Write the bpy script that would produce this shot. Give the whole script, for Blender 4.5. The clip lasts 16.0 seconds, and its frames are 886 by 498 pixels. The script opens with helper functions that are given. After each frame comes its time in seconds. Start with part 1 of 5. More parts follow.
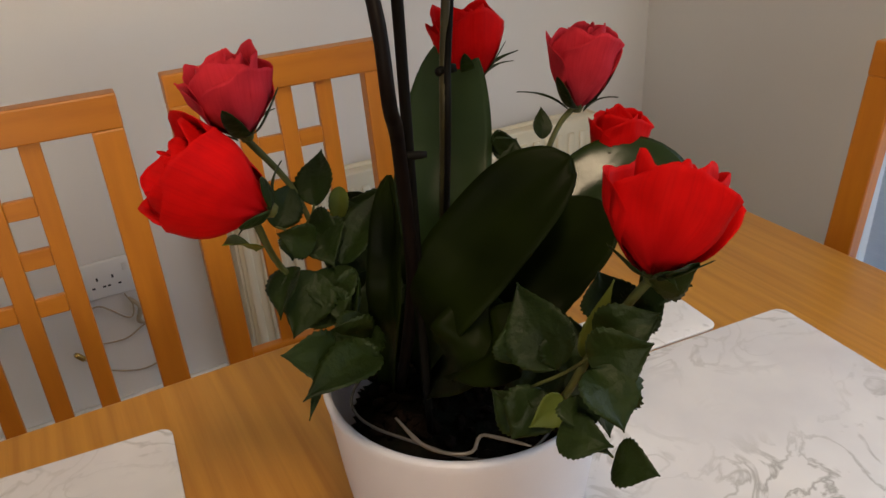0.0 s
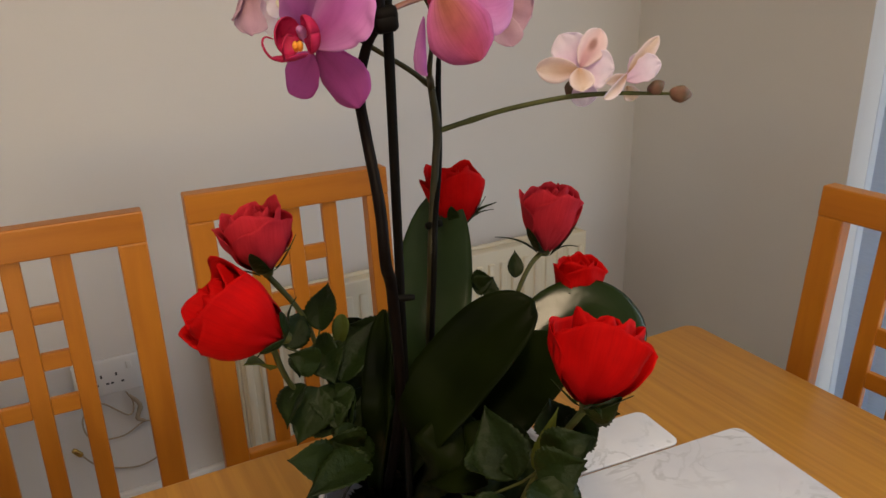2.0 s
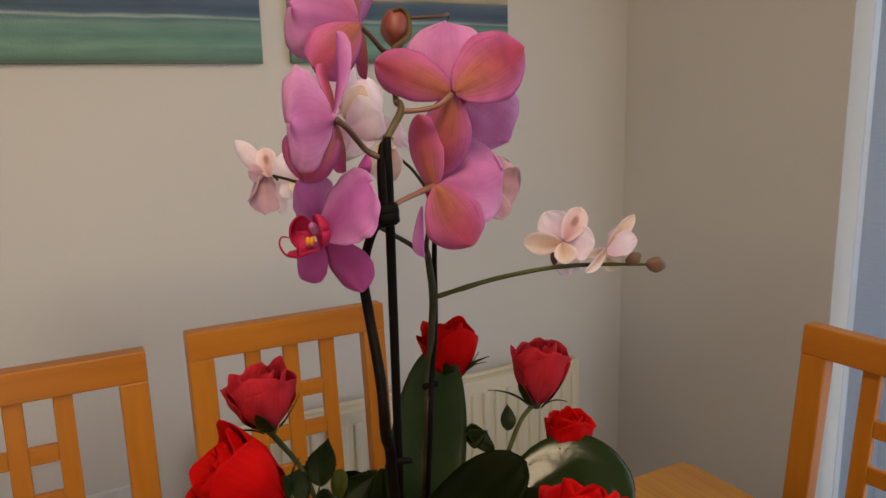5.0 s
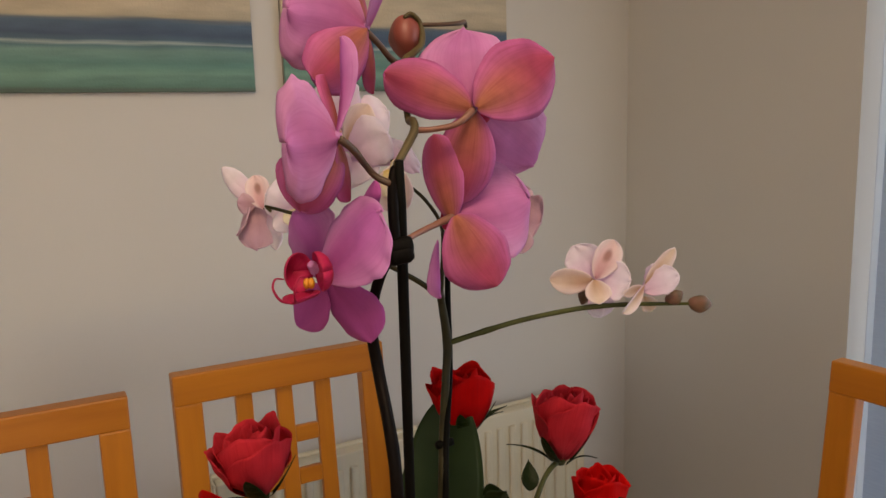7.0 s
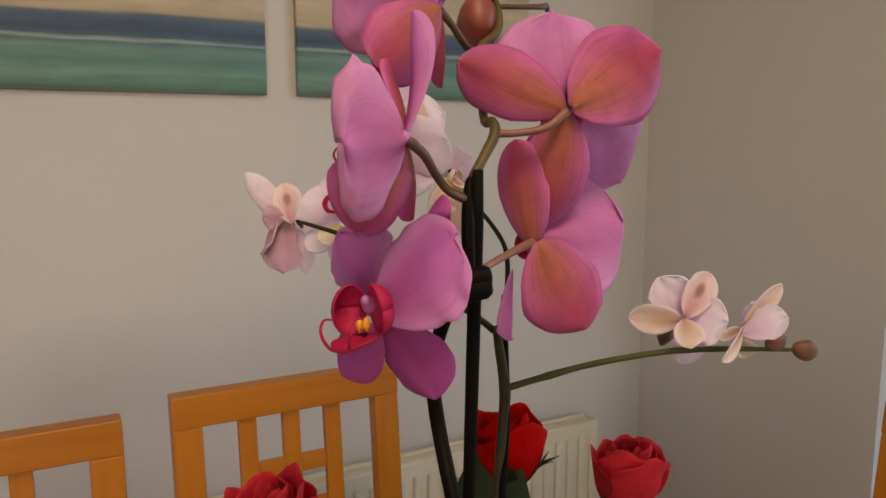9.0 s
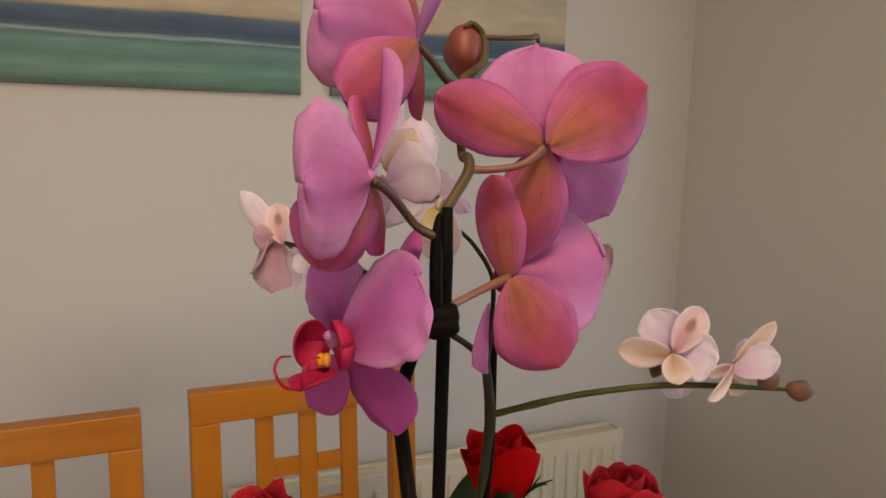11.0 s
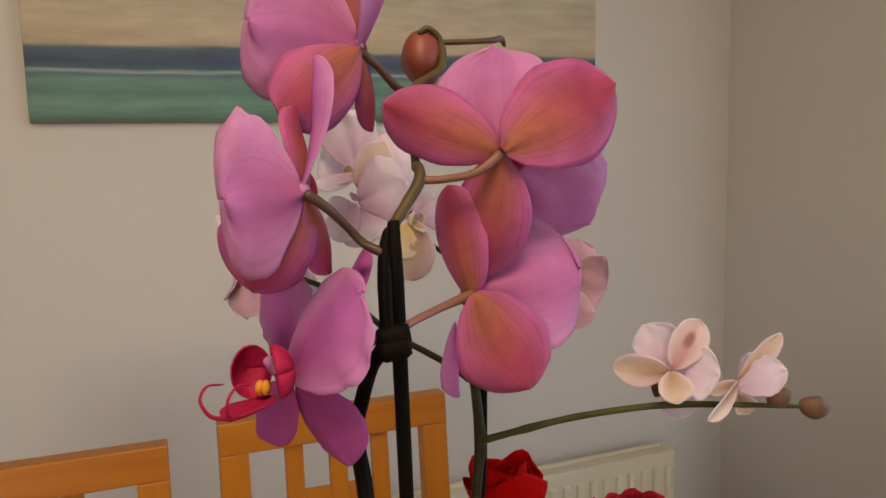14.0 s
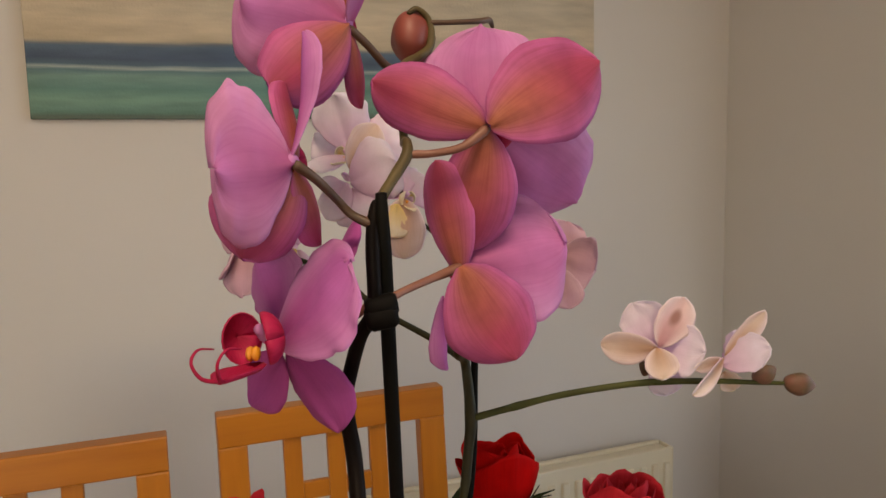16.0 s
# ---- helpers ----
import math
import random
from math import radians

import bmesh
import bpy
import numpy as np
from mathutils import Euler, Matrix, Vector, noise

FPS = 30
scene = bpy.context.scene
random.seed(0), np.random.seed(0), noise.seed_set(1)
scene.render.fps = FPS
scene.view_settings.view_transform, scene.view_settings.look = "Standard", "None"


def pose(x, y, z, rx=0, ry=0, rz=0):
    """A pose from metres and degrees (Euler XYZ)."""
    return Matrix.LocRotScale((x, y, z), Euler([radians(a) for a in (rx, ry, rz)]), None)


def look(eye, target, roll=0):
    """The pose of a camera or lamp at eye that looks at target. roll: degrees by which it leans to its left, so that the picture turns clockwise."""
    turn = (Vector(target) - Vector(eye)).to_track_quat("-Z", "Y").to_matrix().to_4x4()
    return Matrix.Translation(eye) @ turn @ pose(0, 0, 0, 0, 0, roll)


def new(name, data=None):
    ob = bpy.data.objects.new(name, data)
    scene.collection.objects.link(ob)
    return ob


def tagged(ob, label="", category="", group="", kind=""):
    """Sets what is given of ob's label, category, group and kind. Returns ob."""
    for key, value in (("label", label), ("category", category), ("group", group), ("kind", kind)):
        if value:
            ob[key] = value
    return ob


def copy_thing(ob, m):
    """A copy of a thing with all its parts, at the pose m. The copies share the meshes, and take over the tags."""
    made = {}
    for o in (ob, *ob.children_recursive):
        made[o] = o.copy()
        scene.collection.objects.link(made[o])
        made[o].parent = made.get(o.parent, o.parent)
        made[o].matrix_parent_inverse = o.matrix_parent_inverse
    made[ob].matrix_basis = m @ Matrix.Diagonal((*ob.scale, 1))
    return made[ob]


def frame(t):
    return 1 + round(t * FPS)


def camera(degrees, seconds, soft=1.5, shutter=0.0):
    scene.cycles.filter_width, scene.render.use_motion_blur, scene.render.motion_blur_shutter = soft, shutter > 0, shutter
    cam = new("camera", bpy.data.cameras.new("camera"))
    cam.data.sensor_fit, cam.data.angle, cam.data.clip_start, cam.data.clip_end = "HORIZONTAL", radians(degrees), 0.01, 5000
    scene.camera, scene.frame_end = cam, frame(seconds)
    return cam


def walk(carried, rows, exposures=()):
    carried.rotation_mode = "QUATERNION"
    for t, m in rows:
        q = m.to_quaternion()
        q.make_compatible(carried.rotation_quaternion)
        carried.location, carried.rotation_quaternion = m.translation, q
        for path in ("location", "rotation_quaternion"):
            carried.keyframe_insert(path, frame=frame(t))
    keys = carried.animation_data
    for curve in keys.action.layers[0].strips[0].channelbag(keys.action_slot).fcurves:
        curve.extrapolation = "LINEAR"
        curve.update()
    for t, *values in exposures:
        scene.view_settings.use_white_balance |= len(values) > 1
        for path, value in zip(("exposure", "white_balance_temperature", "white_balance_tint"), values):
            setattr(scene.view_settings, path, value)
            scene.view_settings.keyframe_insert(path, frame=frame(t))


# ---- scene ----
cam = camera(60.7, 16.0)
PATH = [
    (0, (-0.228, -0.413, 1.221), (0.579, 1.16, 0.285), -3.5),
    (0.5, (-0.227, -0.44, 1.239), (0.595, 1.159, 0.363), -3.2),
    (1, (-0.237, -0.456, 1.251), (0.607, 1.17, 0.449), -2.6),
    (1.5, (-0.253, -0.465, 1.258), (0.607, 1.173, 0.499), -1.9),
    (2, (-0.256, -0.486, 1.28), (0.62, 1.173, 0.586), -1.5),
    (2.5, (-0.272, -0.504, 1.297), (0.616, 1.179, 0.681), -1.2),
    (3, (-0.276, -0.51, 1.307), (0.624, 1.178, 0.721), -0.9),
    (3.5, (-0.278, -0.517, 1.316), (0.626, 1.179, 0.764), -0.9),
    (4, (-0.274, -0.517, 1.327), (0.639, 1.192, 0.833), -1.0),
    (6.5, (-0.261, -0.469, 1.325), (0.695, 1.254, 0.986), -1.7),
    (7, (-0.25, -0.444, 1.319), (0.71, 1.281, 0.994), -1.7),
    (7.5, (-0.241, -0.418, 1.319), (0.72, 1.308, 1.011), -1.6),
    (8, (-0.239, -0.393, 1.323), (0.725, 1.334, 1.027), -1.3),
    (8.5, (-0.24, -0.374, 1.323), (0.723, 1.355, 1.032), -0.7),
    (9, (-0.242, -0.356, 1.315), (0.724, 1.371, 1.022), -0.1),
    (11.5, (-0.197, -0.368, 1.334), (0.641, 1.42, 1.018), 1.6),
    (12, (-0.179, -0.365, 1.327), (0.631, 1.434, 1.001), 1.4),
    (12.5, (-0.174, -0.371, 1.336), (0.605, 1.445, 1.028), 0.2),
    (13, (-0.169, -0.369, 1.332), (0.592, 1.458, 1.046), -0.8),
    (13.5, (-0.168, -0.371, 1.329), (0.586, 1.463, 1.065), -1.3),
    (14, (-0.17, -0.366, 1.326), (0.577, 1.474, 1.08), -1.3),
    (14.5, (-0.169, -0.38, 1.336), (0.576, 1.46, 1.097), -1.3),
    (15, (-0.163, -0.38, 1.316), (0.572, 1.464, 1.075), -1.5),
    (15.5, (-0.165, -0.385, 1.321), (0.573, 1.458, 1.078), -1.2),
    (16, (-0.168, -0.376, 1.315), (0.575, 1.465, 1.074), -1.3),
]
walk(cam, [(t, look(eye, target, roll)) for t, eye, target, roll in PATH],
     [(0, -0.15, 6450, 10), (1, -0.22, 6450, 10), (4, -0.33, 6500, 10), (6.5, -0.45, 6700, 11), (16, -0.41, 6700, 11)])

# ---- light ----
world = bpy.data.worlds.new("world")
scene.world = world
world.use_nodes = True
wn = world.node_tree
sky = wn.nodes.new("ShaderNodeTexSky")
sky.sky_type, sky.sun_disc = 'NISHITA', False
sky.sun_elevation, sky.sun_rotation = radians(25), radians(200)
wn.links.new(sky.outputs[0], wn.nodes["Background"].inputs[0])
wn.nodes["Background"].inputs[1].default_value = 0.40


def area(name, eye, target, sx, sy, watts, colour):
    d = bpy.data.lights.new(name, 'AREA')
    d.shape, d.size, d.size_y, d.energy, d.color = 'RECTANGLE', sx, sy, watts, colour
    o = new(name, d)
    o.matrix_world = look(eye, target)
    return o


area("patio_daylight", (1.30, -0.50, 1.10), (0.0, -0.42, 1.0), 1.3, 1.8, 18.5, (0.78, 0.89, 1.0))
# fill lamp added behind the camera, no known source there
area("unseen_fill", (-1.9, -2.6, 1.55), (0.0, 0.4, 1.15), 1.6, 1.3, 10, (1.0, 0.93, 0.87))
area("ceiling_lamp", (-0.22, -0.64, 2.13), (-0.15, -0.20, 1.0), 0.28, 0.28, 12, (1.0, 0.76, 0.50))

# ---- materials ----


def material(name, base, rough=0.6, second=None, scale=8.0, stretch=(1, 1, 1), amount=0.5, bump=0.0, bump_scale=60.0,
             metal=0.0, translucent=0.0, spec=0.5, coat=0.0, sheen=0.0):
    m = bpy.data.materials.new(name)
    m.use_nodes = True
    t = m.node_tree
    b = t.nodes["Principled BSDF"]
    b.inputs["Roughness"].default_value = rough
    b.inputs["Metallic"].default_value = metal
    b.inputs["Specular IOR Level"].default_value = spec
    b.inputs["Coat Weight"].default_value = coat
    b.inputs["Sheen Weight"].default_value = sheen
    co = t.nodes.new("ShaderNodeTexCoord")
    mp = t.nodes.new("ShaderNodeMapping")
    mp.inputs["Scale"].default_value = stretch
    t.links.new(co.outputs["Object"], mp.inputs[0])
    n = t.nodes.new("ShaderNodeTexNoise")
    n.inputs["Scale"].default_value = scale
    n.inputs["Detail"].default_value = 6
    t.links.new(mp.outputs[0], n.inputs[0])
    r = t.nodes.new("ShaderNodeValToRGB")
    r.color_ramp.elements[0].position, r.color_ramp.elements[1].position = 0.5 - amount * 0.4, 0.5 + amount * 0.4
    second = second or tuple(c * 0.85 for c in base)
    r.color_ramp.elements[0].color, r.color_ramp.elements[1].color = (*second, 1), (*base, 1)
    t.links.new(n.outputs["Fac"], r.inputs[0])
    colour = r.outputs[0]
    t.links.new(colour, b.inputs["Base Color"])
    if bump:
        n2 = t.nodes.new("ShaderNodeTexNoise")
        n2.inputs["Scale"].default_value = bump_scale
        n2.inputs["Detail"].default_value = 4
        t.links.new(mp.outputs[0], n2.inputs[0])
        bu = t.nodes.new("ShaderNodeBump")
        bu.inputs["Strength"].default_value = bump
        bu.inputs["Distance"].default_value = 0.004
        t.links.new(n2.outputs["Fac"], bu.inputs["Height"])
        t.links.new(bu.outputs[0], b.inputs["Normal"])
    if translucent:
        tr = t.nodes.new("ShaderNodeBsdfTranslucent")
        mx = t.nodes.new("ShaderNodeMixShader")
        mx.inputs[0].default_value = translucent
        t.links.new(colour, tr.inputs[0])
        t.links.new(b.outputs[0], mx.inputs[1])
        t.links.new(tr.outputs[0], mx.inputs[2])
        t.links.new(mx.outputs[0], t.nodes["Material Output"].inputs[0])
    return m


def petal_material(name, tip, base, vein, rough=0.55, translucent=0.3, vein_amount=0.35, edge=None, mottle=(70.0, 0.90, 1.07)):
    """A petal: colour runs from base to tip along V, fine veins fan along it across U."""
    m = material(name, tip, rough, translucent=0.0, spec=0.2)
    t = m.node_tree
    b = t.nodes["Principled BSDF"]
    uv = t.nodes.new("ShaderNodeUVMap")
    sp = t.nodes.new("ShaderNodeSeparateXYZ")
    t.links.new(uv.outputs[0], sp.inputs[0])
    r = t.nodes.new("ShaderNodeValToRGB")
    r.color_ramp.elements[0].color, r.color_ramp.elements[1].color = (*base, 1), (*tip, 1)
    r.color_ramp.elements[0].position, r.color_ramp.elements[1].position = 0.02, 0.55
    t.links.new(sp.outputs[1], r.inputs[0])
    mp = t.nodes.new("ShaderNodeMapping")
    mp.inputs["Scale"].default_value = (30, 1.6, 1)
    t.links.new(uv.outputs[0], mp.inputs[0])
    n = t.nodes.new("ShaderNodeTexNoise")
    n.inputs["Scale"].default_value, n.inputs["Detail"].default_value = 1.0, 3
    n.inputs["Distortion"].default_value = 0.5
    t.links.new(mp.outputs[0], n.inputs[0])
    mr = t.nodes.new("ShaderNodeMapRange")
    mr.interpolation_type = 'SMOOTHSTEP'
    mr.inputs[1].default_value, mr.inputs[2].default_value = 0.36, 0.86
    mr.inputs[3].default_value, mr.inputs[4].default_value = 0.0, vein_amount * 2
    t.links.new(n.outputs["Fac"], mr.inputs[0])
    mx = t.nodes.new("ShaderNodeMix")
    mx.data_type = 'RGBA'
    t.links.new(mr.outputs[0], mx.inputs[0])
    ground = r.outputs[0]
    if edge:
        dist = t.nodes.new("ShaderNodeMath")
        dist.operation = 'MULTIPLY_ADD'
        dist.inputs[1].default_value, dist.inputs[2].default_value = 2.0, -1.0
        t.links.new(sp.outputs[0], dist.inputs[0])
        ab = t.nodes.new("ShaderNodeMath")
        ab.operation = 'ABSOLUTE'
        t.links.new(dist.outputs[0], ab.inputs[0])
        er = t.nodes.new("ShaderNodeMapRange")
        er.interpolation_type = 'SMOOTHSTEP'
        er.inputs[1].default_value, er.inputs[2].default_value = 0.15, 1.05
        t.links.new(ab.outputs[0], er.inputs[0])
        em = t.nodes.new("ShaderNodeMix")
        em.data_type = 'RGBA'
        t.links.new(er.outputs[0], em.inputs[0])
        t.links.new(ground, em.inputs[6])
        em.inputs[7].default_value = (*edge, 1)
        ground = em.outputs[2]
    t.links.new(ground, mx.inputs[6])
    mx.inputs[7].default_value = (*vein, 1)
    co = t.nodes.new("ShaderNodeTexCoord")
    bl = t.nodes.new("ShaderNodeTexNoise")
    bl.inputs["Scale"].default_value, bl.inputs["Detail"].default_value = mottle[0], 4
    t.links.new(co.outputs["Object"], bl.inputs[0])
    br = t.nodes.new("ShaderNodeMapRange")
    br.inputs[1].default_value, br.inputs[2].default_value = 0.3, 0.7
    br.inputs[3].default_value, br.inputs[4].default_value = mottle[1:]
    t.links.new(bl.outputs["Fac"], br.inputs[0])
    hs = t.nodes.new("ShaderNodeHueSaturation")
    t.links.new(br.outputs[0], hs.inputs["Value"])
    t.links.new(mx.outputs[2], hs.inputs["Color"])
    t.links.new(hs.outputs[0], b.inputs["Base Color"])
    bu = t.nodes.new("ShaderNodeBump")
    bu.inputs["Strength"].default_value, bu.inputs["Distance"].default_value = 0.25, 0.0008
    t.links.new(n.outputs["Fac"], bu.inputs["Height"])
    t.links.new(bu.outputs[0], b.inputs["Normal"])
    tr = t.nodes.new("ShaderNodeBsdfTranslucent")
    ms = t.nodes.new("ShaderNodeMixShader")
    ms.inputs[0].default_value = translucent
    t.links.new(hs.outputs[0], tr.inputs[0])
    t.links.new(b.outputs[0], ms.inputs[1])
    t.links.new(tr.outputs[0], ms.inputs[2])
    t.links.new(ms.outputs[0], t.nodes["Material Output"].inputs[0])
    return m


WALL = material("wall_paint", (0.69, 0.665, 0.64), 0.75, (0.655, 0.63, 0.605), 1.3, bump=0.06, bump_scale=90, spec=0.25)
CEILING = material("ceiling_paint", (0.8, 0.79, 0.77), 0.8, (0.77, 0.76, 0.74), 2.0)
CARPET = material("carpet", (0.30, 0.26, 0.22), 0.95, (0.22, 0.19, 0.16), 40, bump=0.5, bump_scale=300)
OAK = material("oak_table", (0.57, 0.270, 0.036), 0.34, (0.40, 0.165, 0.017), 4.6, (20, 0.7, 20), 0.5, 0.06, 16, spec=0.4)
BEECH = material("chair_wood", (0.52, 0.185, 0.012), 0.36, (0.37, 0.118, 0.007), 3.2, (14, 14, 1.2), 0.75, 0.06, 24, spec=0.4)
BEECH_RAIL = material("chair_rail_wood", (0.52, 0.185, 0.012), 0.36, (0.37, 0.118, 0.007), 3.2, (1.2, 14, 14), 0.75, 0.06, 24, spec=0.4)
WHITE_PLASTIC = material("white_plastic", (0.78, 0.77, 0.75), 0.35, (0.74, 0.73, 0.71), 6)
DARK_SLOT = material("dark_slot", (0.02, 0.02, 0.02), 0.6)
RADIATOR = material("radiator_enamel", (0.76, 0.69, 0.52), 0.4, (0.73, 0.66, 0.49), 5, bump=0.03)
UPVC = material("white_upvc", (0.75, 0.77, 0.80), 0.3, (0.72, 0.74, 0.77), 4)
BLIND = material("blind_fabric", (0.72, 0.77, 0.85), 0.8, (0.66, 0.71, 0.80), 30, (1, 1, 8), bump=0.15, bump_scale=200, translucent=0.62)
SKIRTING = material("skirting_gloss", (0.80, 0.78, 0.74), 0.3, (0.77, 0.75, 0.71), 4)
POT = material("white_ceramic", (0.60, 0.60, 0.655), 0.38, (0.56, 0.56, 0.62), 12, bump=0.03, bump_scale=40)
LINER = material("clear_plastic_liner", (0.11, 0.10, 0.095), 0.25, (0.12, 0.11, 0.10), 20, translucent=0.3)
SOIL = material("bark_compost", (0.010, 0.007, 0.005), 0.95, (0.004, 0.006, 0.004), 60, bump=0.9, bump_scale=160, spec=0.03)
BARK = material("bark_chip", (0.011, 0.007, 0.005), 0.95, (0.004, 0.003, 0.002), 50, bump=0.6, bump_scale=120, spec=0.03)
# shade among the inner leaves is put into this near-black green
LEAF_SHADED = material("shaded_orchid_leaf", (0.009, 0.014, 0.002), 0.42, (0.0025, 0.004, 0.001), 14, (1, 1, 1), 0.5, 0.06, 60, spec=0.03, translucent=0.08)
# same leaf green kept lighter, for the better lit upright leaf
LEAF_LIT = material("lit_orchid_leaf", (0.032, 0.054, 0.018), 0.38, (0.018, 0.034, 0.012), 12, (1, 1, 1), 0.6, 0.06, 60, spec=0.14, translucent=0.10)
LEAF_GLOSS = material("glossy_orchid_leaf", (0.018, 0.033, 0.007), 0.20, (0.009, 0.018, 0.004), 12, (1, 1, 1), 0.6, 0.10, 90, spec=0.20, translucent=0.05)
LEAF_ROSE = material("rose_leaf", (0.021, 0.036, 0.008), 0.45, (0.005, 0.011, 0.002), 34, (1, 1, 1), 0.7, 0.45, 140, translucent=0.12, spec=0.14)
LEAF_PALE = material("pale_leaf", (0.115, 0.135, 0.018), 0.5, (0.05, 0.075, 0.012), 26, (1, 1, 1), 0.8, 0.3, 120, translucent=0.2, spec=0.2)
STEM_GREEN = material("green_stem", (0.078, 0.088, 0.026), 0.55, (0.042, 0.048, 0.014), 40, spec=0.2)
STEM_OLIVE = material("olive_stem", (0.042, 0.037, 0.013), 0.5, (0.018, 0.016, 0.007), 40, spec=0.2)
STEM_TAN = material("olive_brown_stem", (0.105, 0.078, 0.030), 0.5, (0.055, 0.040, 0.016), 45, spec=0.25)
STEM_BROWN = material("brown_stem", (0.10, 0.050, 0.026), 0.5, (0.05, 0.026, 0.014), 50)
STEM_DARK = material("purple_brown_stem", (0.008, 0.005, 0.004), 0.5, (0.004, 0.003, 0.003), 50, spec=0.06)
STAKE = material("black_stake", (0.006, 0.005, 0.005), 0.62, (0.004, 0.004, 0.003), 30, spec=0.06)
PEDICEL = material("pink_pedicel", (0.26, 0.115, 0.075), 0.5, (0.18, 0.070, 0.050), 40)
BUD_RED = material("red_bud", (0.24, 0.055, 0.040), 0.5, (0.13, 0.030, 0.022), 14, (3, 3, 0.6), 0.7)
BUD_GREY = material("mauve_bud", (0.17, 0.075, 0.050), 0.6, (0.075, 0.055, 0.022), 130)

PINK = petal_material("orchid_pink", (0.57, 0.170, 0.54), (0.45, 0.075, 0.31), (0.44, 0.10, 0.39), vein_amount=0.15, edge=(0.66, 0.28, 0.62), translucent=0.34)
PINK_BACK = petal_material("orchid_pink_back", (0.63, 0.225, 0.56), (0.54, 0.140, 0.33), (0.48, 0.110, 0.37), vein_amount=0.18, edge=(0.72, 0.34, 0.65), translucent=0.34)
DUSK = petal_material("orchid_sepal_pink", (0.47, 0.095, 0.39), (0.38, 0.06, 0.27), (0.36, 0.055, 0.27), vein_amount=0.2)
DUSK_BACK = petal_material("orchid_sepal_back", (0.38, 0.056, 0.125), (0.47, 0.155, 0.092), (0.22, 0.034, 0.050), vein_amount=0.19, translucent=0.2, edge=(0.52, 0.12, 0.34), mottle=(48.0, 0.74, 1.22))
LIP = petal_material("orchid_lip", (0.48, 0.018, 0.090), (0.42, 0.012, 0.06), (0.30, 0.01, 0.05), translucent=0.15)
YELLOW = material("yellow_callus", (0.78, 0.36, 0.02), 0.5, (0.60, 0.22, 0.02), 60)
PALE = petal_material("white_orchid", (0.86, 0.80, 0.92), (0.80, 0.56, 0.78), (0.78, 0.64, 0.80), vein_amount=0.15, translucent=0.32)
PALE_BACK = petal_material("white_orchid_back", (0.86, 0.79, 0.91), (0.78, 0.56, 0.74), (0.76, 0.62, 0.76), vein_amount=0.15, translucent=0.32)
PALE_SEPAL = petal_material("white_sepal_back", (0.82, 0.69, 0.60), (0.60, 0.38, 0.24), (0.68, 0.48, 0.38), vein_amount=0.18, translucent=0.35, edge=(0.90, 0.80, 0.82))
# mauve petals; also a darker tint for white petals in shade
PALE_MAUVE_SHADED = petal_material("shaded_mauve_orchid_back", (0.58, 0.37, 0.50), (0.50, 0.30, 0.34), (0.48, 0.29, 0.40), vein_amount=0.15, translucent=0.32, edge=(0.68, 0.48, 0.60))
PALE_SPOT = petal_material("spotted_sepal_back", (0.84, 0.64, 0.66), (0.68, 0.36, 0.42), (0.68, 0.44, 0.48), vein_amount=0.15, translucent=0.3, edge=(0.90, 0.78, 0.82))
spt = PALE_SPOT.node_tree
suv = spt.nodes.new("ShaderNodeUVMap")
sdist = spt.nodes.new("ShaderNodeVectorMath")
sdist.operation = 'DISTANCE'
sdist.inputs[1].default_value = (0.5, 0.42, 0)
spt.links.new(suv.outputs[0], sdist.inputs[0])
sfade = spt.nodes.new("ShaderNodeMapRange")
sfade.interpolation_type = 'SMOOTHSTEP'
sfade.inputs[1].default_value, sfade.inputs[2].default_value, sfade.inputs[3].default_value, sfade.inputs[4].default_value = 0.05, 0.20, 0.85, 0.0
spt.links.new(sdist.outputs["Value"], sfade.inputs[0])
smix = spt.nodes.new("ShaderNodeMix")
smix.data_type = 'RGBA'
spt.links.new(sfade.outputs[0], smix.inputs[0])
sbase = spt.nodes["Principled BSDF"].inputs["Base Color"]
spt.links.new(sbase.links[0].from_socket, smix.inputs[6])
smix.inputs[7].default_value = (0.24, 0.10, 0.055, 1)
spt.links.new(smix.outputs[2], sbase)
PALE_LIP = petal_material("cream_lip", (0.92, 0.87, 0.72), (0.86, 0.66, 0.20), (0.84, 0.70, 0.40), translucent=0.2)
RED = petal_material("rose_red", (0.58, 0.004, 0.004), (0.36, 0.003, 0.006), (0.40, 0.003, 0.005), rough=0.6, translucent=0.22, vein_amount=0.25)
ROSE_PINK = petal_material("rose_coral", (0.62, 0.032, 0.050), (0.52, 0.045, 0.065), (0.46, 0.014, 0.028), rough=0.6, translucent=0.22, vein_amount=0.25)
for m in (RED, ROSE_PINK):
    m.node_tree.nodes["Principled BSDF"].inputs["Specular IOR Level"].default_value = 0.05

# ---- mesh helpers ----


def part(name, bm, mat, parent=None, label="", smooth=True):
    me = bpy.data.meshes.new(name)
    bm.to_mesh(me)
    bm.free()
    for m in (mat if isinstance(mat, (list, tuple)) else [mat]):
        me.materials.append(m)
    if smooth:
        for p in me.polygons:
            p.use_smooth = True
    o = new(name, me)
    if parent:
        o.parent = parent
    if label:
        o["label"] = label
    return o


